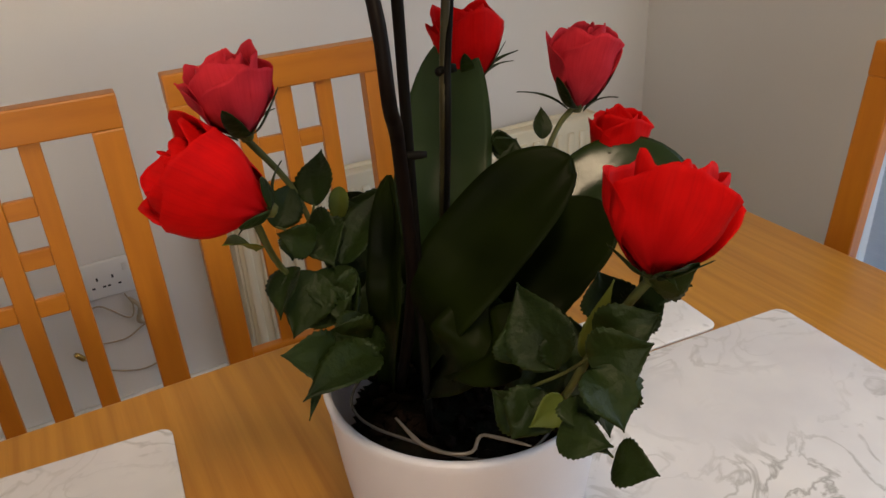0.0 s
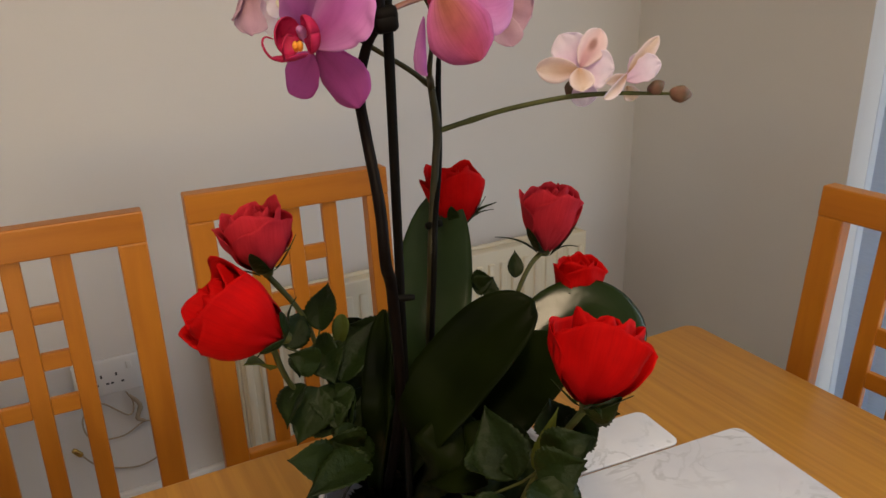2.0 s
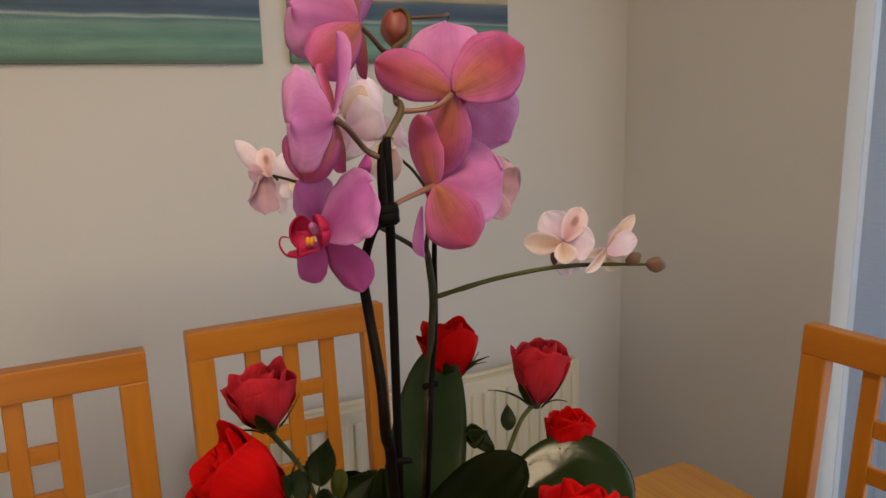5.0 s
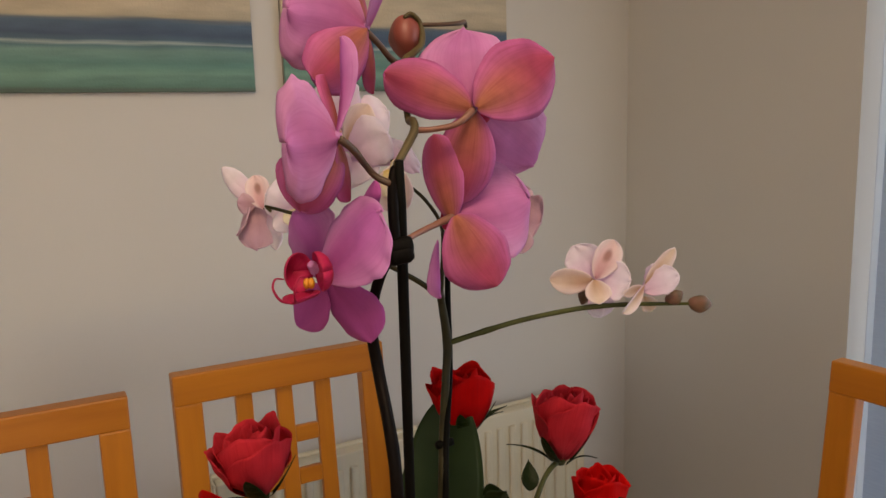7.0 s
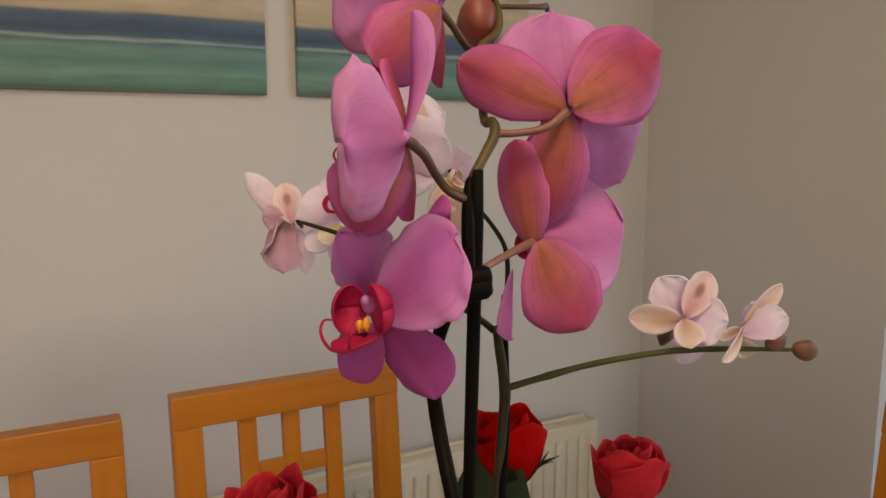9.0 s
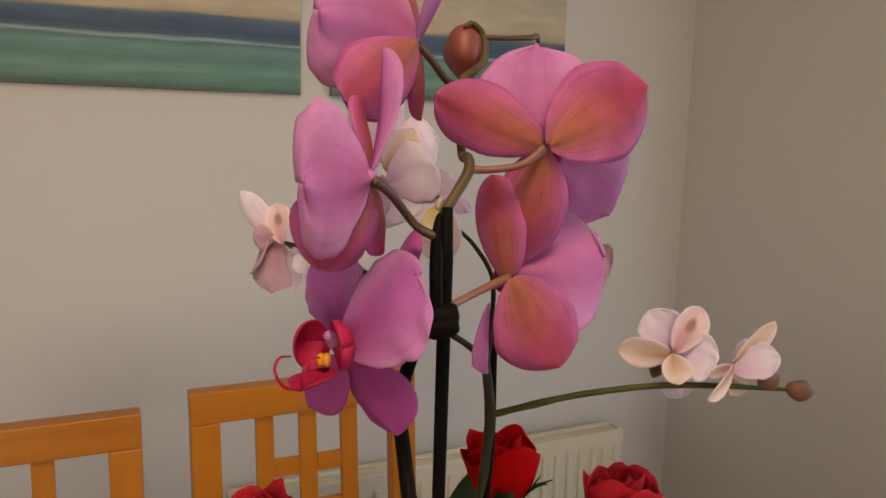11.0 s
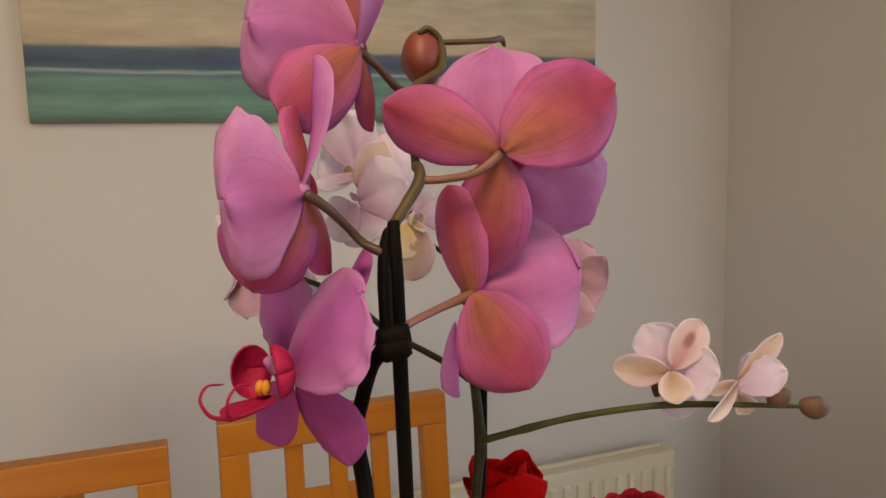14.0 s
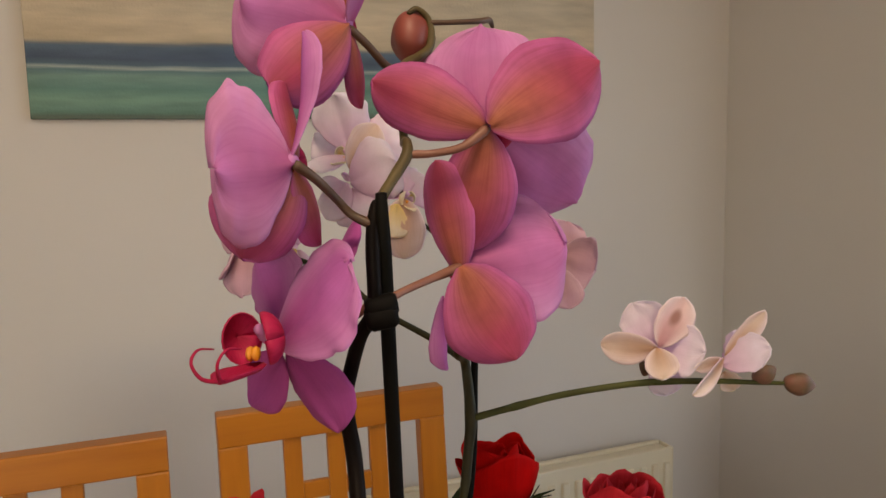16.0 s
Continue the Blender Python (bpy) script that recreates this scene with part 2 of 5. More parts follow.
def block(x0, x1, y0, y1, z0, z1, bevel=0.003, seg=2):
    bm = bmesh.new()
    bmesh.ops.create_cube(bm, size=1, matrix=Matrix.Translation(((x0 + x1) / 2, (y0 + y1) / 2, (z0 + z1) / 2)) @ Matrix.Diagonal((x1 - x0, y1 - y0, z1 - z0, 1)))
    if bevel:
        bmesh.ops.bevel(bm, geom=bm.edges[:], offset=bevel, segments=seg, affect='EDGES', profile=0.5)
    return bm


def merge(*bms):
    out = bmesh.new()
    for b in bms:
        me = bpy.data.meshes.new("t")
        b.to_mesh(me)
        b.free()
        out.from_mesh(me)
        bpy.data.meshes.remove(me)
    return out


def spline(pts, n):
    """Catmull-Rom through the points, n steps a span."""
    P = [Vector(p) for p in pts]
    P = [P[0] * 2 - P[1]] + P + [P[-1] * 2 - P[-2]]
    out = []
    for i in range(1, len(P) - 2):
        a, b, c, d = P[i - 1:i + 3]
        for k in range(n):
            t = k / n
            out.append(0.5 * (2 * b + (c - a) * t + (2 * a - 5 * b + 4 * c - d) * t * t + (3 * b - a - 3 * c + d) * t ** 3))
    out.append(P[-2])
    return out


def tube(pts, radii, sides=10, n=6, knots=0.0):
    """A swept round stem with rounded ends."""
    C = spline(pts, n)
    R = radii if isinstance(radii, (list, tuple)) else [radii] * len(pts)
    bm = bmesh.new()
    prev, rings = None, []
    up = Vector((0.3, 0.5, 0.8))
    for i, c in enumerate(C):
        tan = (C[min(i + 1, len(C) - 1)] - C[max(i - 1, 0)]).normalized()
        a = (up - tan * up.dot(tan))
        a = a.normalized() if a.length > 1e-4 else tan.orthogonal().normalized()
        up = a
        b = tan.cross(a)
        f = i / n
        k = min(int(f), len(R) - 2)
        r = R[k] + (R[k + 1] - R[k]) * (f - k)
        if knots:
            r *= 1 + knots * max(0, noise.noise(c * 90))
        if i in (0, len(C) - 1):
            r *= 0.75
        rings.append([bm.verts.new(c + (a * math.cos(2 * math.pi * s / sides) + b * math.sin(2 * math.pi * s / sides)) * r) for s in range(sides)])
    for x, y in zip(rings, rings[1:]):
        for s in range(sides):
            bm.faces.new((x[s], x[(s + 1) % sides], y[(s + 1) % sides], y[s]))
    bm.faces.new(rings[0][::-1])
    bm.faces.new(rings[-1])
    return bm


def sheet(fn, nu, nv, thick):
    """A closed thin skin over fn(u, v), u in -1..1 and v in 0..1; slot 0 in front, slot 1 behind; UVs along both."""
    bm = bmesh.new()
    uvl = bm.loops.layers.uv.new("UVMap")
    G = [[Vector(fn(-1 + 2 * i / nu, j / nv)) for i in range(nu + 1)] for j in range(nv + 1)]
    front, back = [], []
    for j in range(nv + 1):
        fr, br = [], []
        for i in range(nu + 1):
            du = G[j][min(i + 1, nu)] - G[j][max(i - 1, 0)]
            dv = G[min(j + 1, nv)][i] - G[max(j - 1, 0)][i]
            nrm = du.cross(dv)
            nrm = nrm.normalized() if nrm.length > 1e-12 else Vector((0, 0, 1))
            edge = i in (0, nu) or j in (0, nv)
            h = thick * (0.15 if edge else 0.5)
            fr.append(bm.verts.new(G[j][i] + nrm * h))
            br.append(bm.verts.new(G[j][i] - nrm * h))
        front.append(fr)
        back.append(br)

    def quad(vs, uvs, slot):
        f = bm.faces.new(vs)
        f.material_index, f.smooth = slot, True
        for l, w in zip(f.loops, uvs):
            l[uvl].uv = w
    for j in range(nv):
        for i in range(nu):
            w = [(i / nu, j / nv), ((i + 1) / nu, j / nv), ((i + 1) / nu, (j + 1) / nv), (i / nu, (j + 1) / nv)]
            quad((front[j][i], front[j][i + 1], front[j + 1][i + 1], front[j + 1][i]), w, 0)
            quad((back[j][i], back[j + 1][i], back[j + 1][i + 1], back[j][i + 1]), [w[0], w[3], w[2], w[1]], 1)
    rim = [(0, i) for i in range(nu)] + [(j, nu) for j in range(nv)] + [(nv, i) for i in range(nu, 0, -1)] + [(j, 0) for j in range(nv, 0, -1)]
    for (j, i), (l, k) in zip(rim, rim[1:] + rim[:1]):
        quad((front[j][i], back[j][i], back[l][k], front[l][k]), [(i / nu, j / nv)] * 2 + [(k / nu, l / nv)] * 2, 0)
    return bm


def frame_of(origin, normal, up=(0, 0, 1), roll=0.0):
    """Pose with local z along normal and local y near up."""
    z = Vector(normal).normalized()
    y = Vector(up) - z * z.dot(Vector(up))
    y = y.normalized() if y.length > 1e-4 else z.orthogonal().normalized()
    m = Matrix((y.cross(z), y, z)).transposed().to_4x4()
    return Matrix.Translation(origin) @ m @ pose(0, 0, 0, 0, 0, roll)


def thing(name, at, label, category, group=""):
    o = new(name)
    o.location = at
    o.empty_display_size = 0.05
    tagged(o, label, category, group)
    return o


def local(o, parent):
    """Parents o keeping the world place in which it was built."""
    o.parent = parent
    o.matrix_parent_inverse = Matrix.Translation(-parent.location)
    return o


# ---- the room ----
X0, X1, Y0, Y1, H = -3.0, 1.295, -3.2, 1.22, 2.4
DOOR_Y0, DOOR_Y1, DOOR_H = -1.35, 0.525, 2.10
tagged(part("floor", block(X0 - 0.1, X1 + 0.3, Y0 - 0.1, Y1 + 0.1, -0.1, 0, 0), CARPET, smooth=False), "beige short pile carpet over the floor", "floor", kind="structure")
tagged(part("ceiling", block(X0 - 0.1, X1 + 0.3, Y0 - 0.1, Y1 + 0.1, H, H + 0.1, 0), CEILING, smooth=False), "plain white painted ceiling", "ceiling", kind="structure")
tagged(part("wall_north", block(X0 - 0.1, X1 + 0.3, Y1, Y1 + 0.12, 0, H, 0), WALL, smooth=False), "off-white painted plaster wall with slight unevenness", "wall", kind="structure")
tagged(part("wall_west", block(X0 - 0.12, X0, Y0, Y1, 0, H, 0), WALL, smooth=False), "off-white painted plaster wall", "wall", kind="structure")
tagged(part("wall_east", merge(block(X1, X1 + 0.066, DOOR_Y1, Y1, 0, H, 0), block(X1, X1 + 0.066, Y0, DOOR_Y0, 0, H, 0),
                               block(X1, X1 + 0.066, DOOR_Y0, DOOR_Y1, DOOR_H, H, 0)), WALL, smooth=False),
       "off-white painted wall with a patio door opening", "wall", kind="structure")
# closing wall out of view; its opening is added for the fill lamp
tagged(part("wall_south", merge(block(X0, -2.75, Y0 - 0.12, Y0, 0, H, 0), block(-1.05, X1, Y0 - 0.12, Y0, 0, H, 0),
                                block(-2.75, -1.05, Y0 - 0.12, Y0, 0, 0.9, 0), block(-2.75, -1.05, Y0 - 0.12, Y0, 2.2, H, 0)), WALL, smooth=False),
       "unseen off-white painted wall with an added opening", "wall", kind="structure")
tagged(part("baseboard", merge(block(X0, X1, Y1 - 0.016, Y1 - 0.001, 0, 0.12, 0.003), block(X1 - 0.016, X1 - 0.001, DOOR_Y1 + 0.01, Y1 - 0.016, 0, 0.12, 0.003)), SKIRTING),
       "white gloss painted skirting board", "baseboard", kind="structure")

# patio door in its opening, with a pale vertical blind
door = tagged(new("door_1"), "white plastic framed glazed patio door", "patio door", kind="structure")
fx0, fx1 = X1 + 0.067, X1 + 0.13
part("door_frame", merge(block(fx0, fx1, DOOR_Y1 - 0.001, DOOR_Y1 + 0.055, 0.0, DOOR_H, 0.004), block(fx0, fx1, DOOR_Y0, DOOR_Y0 + 0.055, 0, DOOR_H, 0.004),
                         block(fx0, fx1, DOOR_Y0 + 0.055, DOOR_Y1 - 0.001, DOOR_H - 0.06, DOOR_H - 0.002, 0.004), block(fx0, fx1, DOOR_Y0 + 0.055, DOOR_Y1 - 0.001, 0.0, 0.06, 0.004)), UPVC, door)
slat_bm = block(-0.0008, 0.0008, -0.045, 0.045, 0.06, DOOR_H - 0.04, 0.0003, 1)
blind = thing("vertical_blind", (X1 + 0.036, DOOR_Y1, 0), "pale grey fabric vertical blind hanging in the patio door", "blind")
slat0 = part("slat", slat_bm, BLIND, blind)
slat0.location = (0.0, -0.083, 0)
slat0.rotation_euler = (0, 0, radians(8))
for k in range(1, 20):
    o = new("slat", slat0.data)
    o.parent = blind
    o.location, o.rotation_euler = (0, -0.083 - 0.083 * k, 0), (0, 0, radians(8 + random.uniform(-3, 3)))
part("head_rail", block(-0.02, 0.02, DOOR_Y0 - DOOR_Y1 + 0.02, -0.01, DOOR_H - 0.04, DOOR_H - 0.005, 0.004), UPVC, blind)


# ---- table and mats ----
TX0, TX1, TY0, TY1, TZ = -1.02, 0.588, -0.56, 0.281, 0.75


def rounded_slab(x0, x1, y0, y1, z0, z1, r, bevel, seg=6):
    bm = bmesh.new()
    pts = []
    for cx, cy, a in ((x1 - r, y1 - r, 0), (x0 + r, y1 - r, 90), (x0 + r, y0 + r, 180), (x1 - r, y0 + r, 270)):
        for k in range(seg + 1):
            w = radians(a + 90 * k / seg)
            pts.append((cx + r * math.cos(w), cy + r * math.sin(w)))
    f = bm.faces.new([bm.verts.new((x, y, z0)) for x, y in pts])
    e = bmesh.ops.extrude_face_region(bm, geom=[f])
    top = [v for v in e["geom"] if isinstance(v, bmesh.types.BMVert)]
    bmesh.ops.translate(bm, verts=top, vec=(0, 0, z1 - z0))
    bmesh.ops.recalc_face_normals(bm, faces=bm.faces[:])
    ed = [e for e in bm.edges if abs(e.verts[0].co.z - e.verts[1].co.z) < 1e-6]
    bmesh.ops.bevel(bm, geom=ed, offset=bevel, segments=3, affect='EDGES', profile=0.5)
    return bm


table = thing("dining_table", ((TX0 + TX1) / 2, (TY0 + TY1) / 2, 0), "honey oak dining table with eased edges", "table")
local(part("tabletop", rounded_slab(TX0, TX1, TY0, TY1, TZ - 0.03, TZ, 0.022, 0.005), OAK), table)
for lx in (TX0 + 0.08, TX1 - 0.08):
    for ly in (TY0 + 0.08, TY1 - 0.08):
        local(part("leg", block(lx - 0.032, lx + 0.032, ly - 0.032, ly + 0.032, 0.0, TZ - 0.03, 0.004), OAK), table)
for a in ((TX0 + 0.112, TX1 - 0.112, TY1 - 0.09, TY1 - 0.068), (TX0 + 0.112, TX1 - 0.112, TY0 + 0.068, TY0 + 0.09),
          (TX0 + 0.068, TX0 + 0.09, TY0 + 0.112, TY1 - 0.112), (TX1 - 0.09, TX1 - 0.068, TY0 + 0.112, TY1 - 0.112)):
    local(part("apron", block(*a, TZ - 0.10, TZ - 0.03, 0.002), OAK), table)

# marble-look place mats
MARBLE = material("marble_print", (0.82, 0.82, 0.83), 0.22, (0.62, 0.62, 0.66), 11, (1, 1, 1), 0.75)
mt = MARBLE.node_tree
mb = mt.nodes["Principled BSDF"]
mco = mt.nodes.new("ShaderNodeTexCoord")
mn = mt.nodes.new("ShaderNodeTexNoise")
mn.inputs["Scale"].default_value, mn.inputs["Detail"].default_value, mn.inputs["Distortion"].default_value = 19.0, 12, 1.2
mt.links.new(mco.outputs["Object"], mn.inputs[0])
mramp = mt.nodes.new("ShaderNodeValToRGB")
mramp.color_ramp.elements[0].position, mramp.color_ramp.elements[0].color = 0.458, (0, 0, 0, 1)
mramp.color_ramp.elements[1].position, mramp.color_ramp.elements[1].color = 0.542, (0, 0, 0, 1)
mid = mramp.color_ramp.elements.new(0.5)
mid.color = (1, 1, 1, 1)
mt.links.new(mn.outputs["Fac"], mramp.inputs[0])
mn2 = mt.nodes.new("ShaderNodeTexNoise")
mn2.inputs["Scale"].default_value = 5
mt.links.new(mco.outputs["Object"], mn2.inputs[0])
mr2 = mt.nodes.new("ShaderNodeMapRange")
mr2.inputs[1].default_value, mr2.inputs[2].default_value = 0.42, 0.64
mt.links.new(mn2.outputs["Fac"], mr2.inputs[0])
mul = mt.nodes.new("ShaderNodeMath")
mul.operation = 'MULTIPLY'
mt.links.new(mramp.outputs[0], mul.inputs[0])
mt.links.new(mr2.outputs[0], mul.inputs[1])
mmix = mt.nodes.new("ShaderNodeMix")
mmix.data_type = 'RGBA'
mt.links.new(mul.outputs[0], mmix.inputs[0])
mt.links.new(mb.inputs["Base Color"].links[0].from_socket, mmix.inputs[6])
mmix.inputs[7].default_value = (0.40, 0.40, 0.40, 1)
mt.links.new(mmix.outputs[2], mb.inputs["Base Color"])


def place_mat(cx, cy, turn, w, d, z=0.0):
    o = thing("place_mat", (cx, cy, TZ + 0.0005 + z), "rectangular place mat printed with grey-veined white marble", "place mat", "place mats on the table")
    o.rotation_euler = (0, 0, radians(turn))
    part("mat_board", rounded_slab(-w / 2, w / 2, -d / 2, d / 2, 0, 0.0038, 0.012, 0.0012), [MARBLE], o)
    return o


def corner_mat(px, py, sx, sy, turn, w, d):
    """A mat with one corner at (px, py), lying to the sx, sy side of it."""
    v = Matrix.Rotation(radians(turn), 2) @ Vector((sx * w / 2, sy * d / 2))
    return place_mat(px + v.x, py + v.y, turn, w, d)


corner_mat(0.336, 0.0500, -1, 1, -4.5, 0.30, 0.075)
corner_mat(0.418, 0.040, -1, -1, -4.5, 0.40, 0.29)
corner_mat(-0.209, 0.2065, -1, -1, -4.5, 0.40, 0.29)


# ---- chairs ----
CW, CT, RECLINE = 0.334, 0.968, 0.09


def dining_chair(label):
    """Faces -y; the back stands at y = 0, its middle at x = 0."""
    c = thing("dining_chair", (0, 0, 0), label, "chair", "chairs round the table")
    hw, pw = CW / 2, 0.040
    for s in (-1, 1):
        x = s * (hw - pw / 2)
        bm = block(x - pw / 2, x + pw / 2, -0.012, 0.014, 0.0, CT - 0.045, 0)
        bmesh.ops.bisect_plane(bm, geom=bm.verts[:] + bm.edges[:] + bm.faces[:], plane_co=(0, 0, 0.45), plane_no=(0, 0, 1))
        bmesh.ops.bevel(bm, geom=[e for e in bm.edges if not (abs(e.verts[0].co.z - 0.45) < 1e-4 and abs(e.verts[1].co.z - 0.45) < 1e-4)], offset=0.003, segments=2, affect='EDGES', profile=0.5)
        part("back_post", bm, BEECH, c)
        part("front_leg", block(x - 0.018, x + 0.018, -0.372, -0.336, 0.0, 0.425, 0.003), BEECH, c)
        part("side_rail", block(x - 0.011, x + 0.011, -0.336, -0.012, 0.365, 0.425, 0.002), BEECH, c)
    bm = block(-hw, hw, -0.013, 0.015, CT - 0.0455, CT, 0.0025)
    for v in bm.verts:
        if v.co.z > CT - 0.02:
            v.co.z += 0.0008 * (1 - (v.co.x / hw) ** 2)
    part("top_rail", bm, BEECH_RAIL, c)
    part("lower_rail", block(-hw + pw, hw - pw, -0.009, 0.011, 0.475, 0.515, 0.003), BEECH_RAIL, c)
    for k in (-1, 0, 1):
        part("slat", block(k * 0.0635 - 0.013, k * 0.0635 + 0.013, 0.0, 0.012, 0.50, CT - 0.04, 0.002), BEECH, c)
    for z in (0.8385, 0.769, 0.7005):
        for k in (-1, 1):
            part("lattice_bar", block(k * 0.03175 - 0.0187, k * 0.03175 + 0.0187, 0.001, 0.011, z - 0.0127, z + 0.0127, 0.0015), BEECH_RAIL, c)
    part("seat", rounded_slab(-hw - 0.01, hw + 0.01, -0.385, -0.016, 0.425, 0.45, 0.02, 0.006), BEECH, c)
    part("front_rail", block(-hw + pw, hw - pw, -0.364, -0.342, 0.365, 0.425, 0.002), BEECH, c)
    for o in c.children:
        for p in o.data.polygons:
            p.use_smooth = False
        if o.name.startswith(("seat", "front", "side")):
            o.location.y = -RECLINE * (CT - 0.45)
            continue
        for v in o.data.vertices:
            v.co.y -= RECLINE * (CT - max(v.co.z, 0.45))
    return c


chair = dining_chair("honey-coloured wooden dining chair with lattice back, facing table")
chair.matrix_basis = pose(0.081, 0.682, 0, 0, 0, -1.0)
c2 = copy_thing(chair, pose(-0.318, 0.642, 0, 0, 0, -1.5))
for o in c2.children:
    if o.name.startswith(("slat", "lattice")):
        o.location.x -= 0.011
c3 = copy_thing(chair, pose(0.763, 0.034, 0, 0, 0, -87))
c3["label"] = "honey-coloured wooden lattice-back chair at the table's end"

# ---- north wall: paintings, socket, radiator ----
SEA = material("sea_painting", (0.5, 0.45, 0.36), 0.7, bump=0.3, bump_scale=220)
st = SEA.node_tree
sb = st.nodes["Principled BSDF"]
geo = st.nodes.new("ShaderNodeTexCoord")
sxyz = st.nodes.new("ShaderNodeSeparateXYZ")
st.links.new(geo.outputs["Object"], sxyz.inputs[0])
smap = st.nodes.new("ShaderNodeMapping")
smap.inputs["Scale"].default_value = (2.2, 2.2, 26)
st.links.new(geo.outputs["Object"], smap.inputs[0])
sn = st.nodes.new("ShaderNodeTexNoise")
sn.inputs["Scale"].default_value, sn.inputs["Detail"].default_value = 2.0, 6
st.links.new(smap.outputs[0], sn.inputs[0])
madd = st.nodes.new("ShaderNodeMath")
madd.operation = 'MULTIPLY_ADD'
madd.inputs[1].default_value = 0.020
st.links.new(sn.outputs["Fac"], madd.inputs[0])
st.links.new(sxyz.outputs[2], madd.inputs[2])
sr = st.nodes.new("ShaderNodeValToRGB")
els = sr.color_ramp.elements
els[0].position, els[0].color = 0.0, (0.13, 0.17, 0.13, 1)
els[1].position, els[1].color = 1.0, (0.50, 0.45, 0.36, 1)
for p, c in ((0.026, (0.09, 0.13, 0.11)), (0.04, (0.10, 0.20, 0.165)), (0.085, (0.16, 0.29, 0.24)), (0.12, (0.10, 0.215, 0.19)), (0.165, (0.15, 0.26, 0.235)), (0.185, (0.09, 0.17, 0.19)),
             (0.192, (0.30, 0.36, 0.36)), (0.202, (0.07, 0.12, 0.17)), (0.225, (0.055, 0.085, 0.14)), (0.262, (0.075, 0.12, 0.18)), (0.274, (0.14, 0.16, 0.18)), (0.286, (0.42, 0.36, 0.26)),
             (0.36, (0.50, 0.43, 0.32)), (0.45, (0.44, 0.39, 0.30)), (0.60, (0.54, 0.48, 0.38))):
    e = els.new(p)
    e.color = (*c, 1)
mscale = st.nodes.new("ShaderNodeMath")
mscale.operation = 'MULTIPLY_ADD'
mscale.inputs[1].default_value, mscale.inputs[2].default_value = 1 / 0.55, 0.0
st.links.new(madd.outputs[0], mscale.inputs[0])
st.links.new(mscale.outputs[0], sr.inputs[0])
smap2 = st.nodes.new("ShaderNodeMapping")
smap2.inputs["Scale"].default_value = (6, 6, 34)
st.links.new(geo.outputs["Object"], smap2.inputs[0])
sn2 = st.nodes.new("ShaderNodeTexNoise")
sn2.inputs["Scale"].default_value, sn2.inputs["Detail"].default_value = 1.5, 5
st.links.new(smap2.outputs[0], sn2.inputs[0])
srange = st.nodes.new("ShaderNodeMapRange")
srange.inputs[1].default_value, srange.inputs[2].default_value, srange.inputs[3].default_value, srange.inputs[4].default_value = 0.3, 0.7, 1.02, 1.36
st.links.new(sn2.outputs["Fac"], srange.inputs[0])
smul = st.nodes.new("ShaderNodeVectorMath")
smul.operation = 'MULTIPLY'
st.links.new(sr.outputs[0], smul.inputs[0])
st.links.new(srange.outputs[0], smul.inputs[1])
st.links.new(smul.outputs[0], sb.inputs["Base Color"])

STRETCHER = material("raw_canvas", (0.36, 0.34, 0.29), 0.8, (0.28, 0.27, 0.23), 60, bump=0.2, bump_scale=300)


def painting(x0, x1, z0, z1, label):
    o = thing("canvas_painting", ((x0 + x1) / 2, Y1 - 0.001, z0), label, "painting", "sea paintings")
    w = x1 - x0
    part("canvas", block(-w / 2, w / 2, -0.020, -0.012, 0, z1 - z0, 0.002), SEA, o)
    part("stretcher", block(-w / 2 + 0.001, w / 2 - 0.001, -0.0125, 0, 0.001, z1 - z0 - 0.001, 0.001), STRETCHER, o, "raw canvas wrapped over the stretcher's side")
    return o


painting(-0.336, 0.216, 1.40, 1.95, "unframed canvas painting of green sea under a sandy sky")
painting(0.282, 0.868, 1.40, 1.95, "unframed canvas seascape, blue horizon band and beige sky")

sock = thing("wall_socket", (-0.225, Y1 - 0.001, 0.432), "white plastic double wall socket with switches", "socket")
part("face_plate", block(-0.073, 0.073, -0.010, 0, -0.043, 0.043, 0.003), WHITE_PLASTIC, sock)
for s in (-1, 1):
    part("rocker_switch", block(s * 0.045 - 0.006, s * 0.045 + 0.006, -0.0135, -0.009, 0.012, 0.030, 0.0015), WHITE_PLASTIC, sock)
    for hx, hz, w, h in ((0, 0.004, 0.002, 0.004), (-0.011, -0.016, 0.0032, 0.002), (0.011, -0.016, 0.0032, 0.002)):
        part("pin_slot", block(s * 0.016 + hx - w, s * 0.016 + hx + w, -0.0105, -0.0095, hz - h, hz + h, 0), DARK_SLOT, sock, smooth=False)


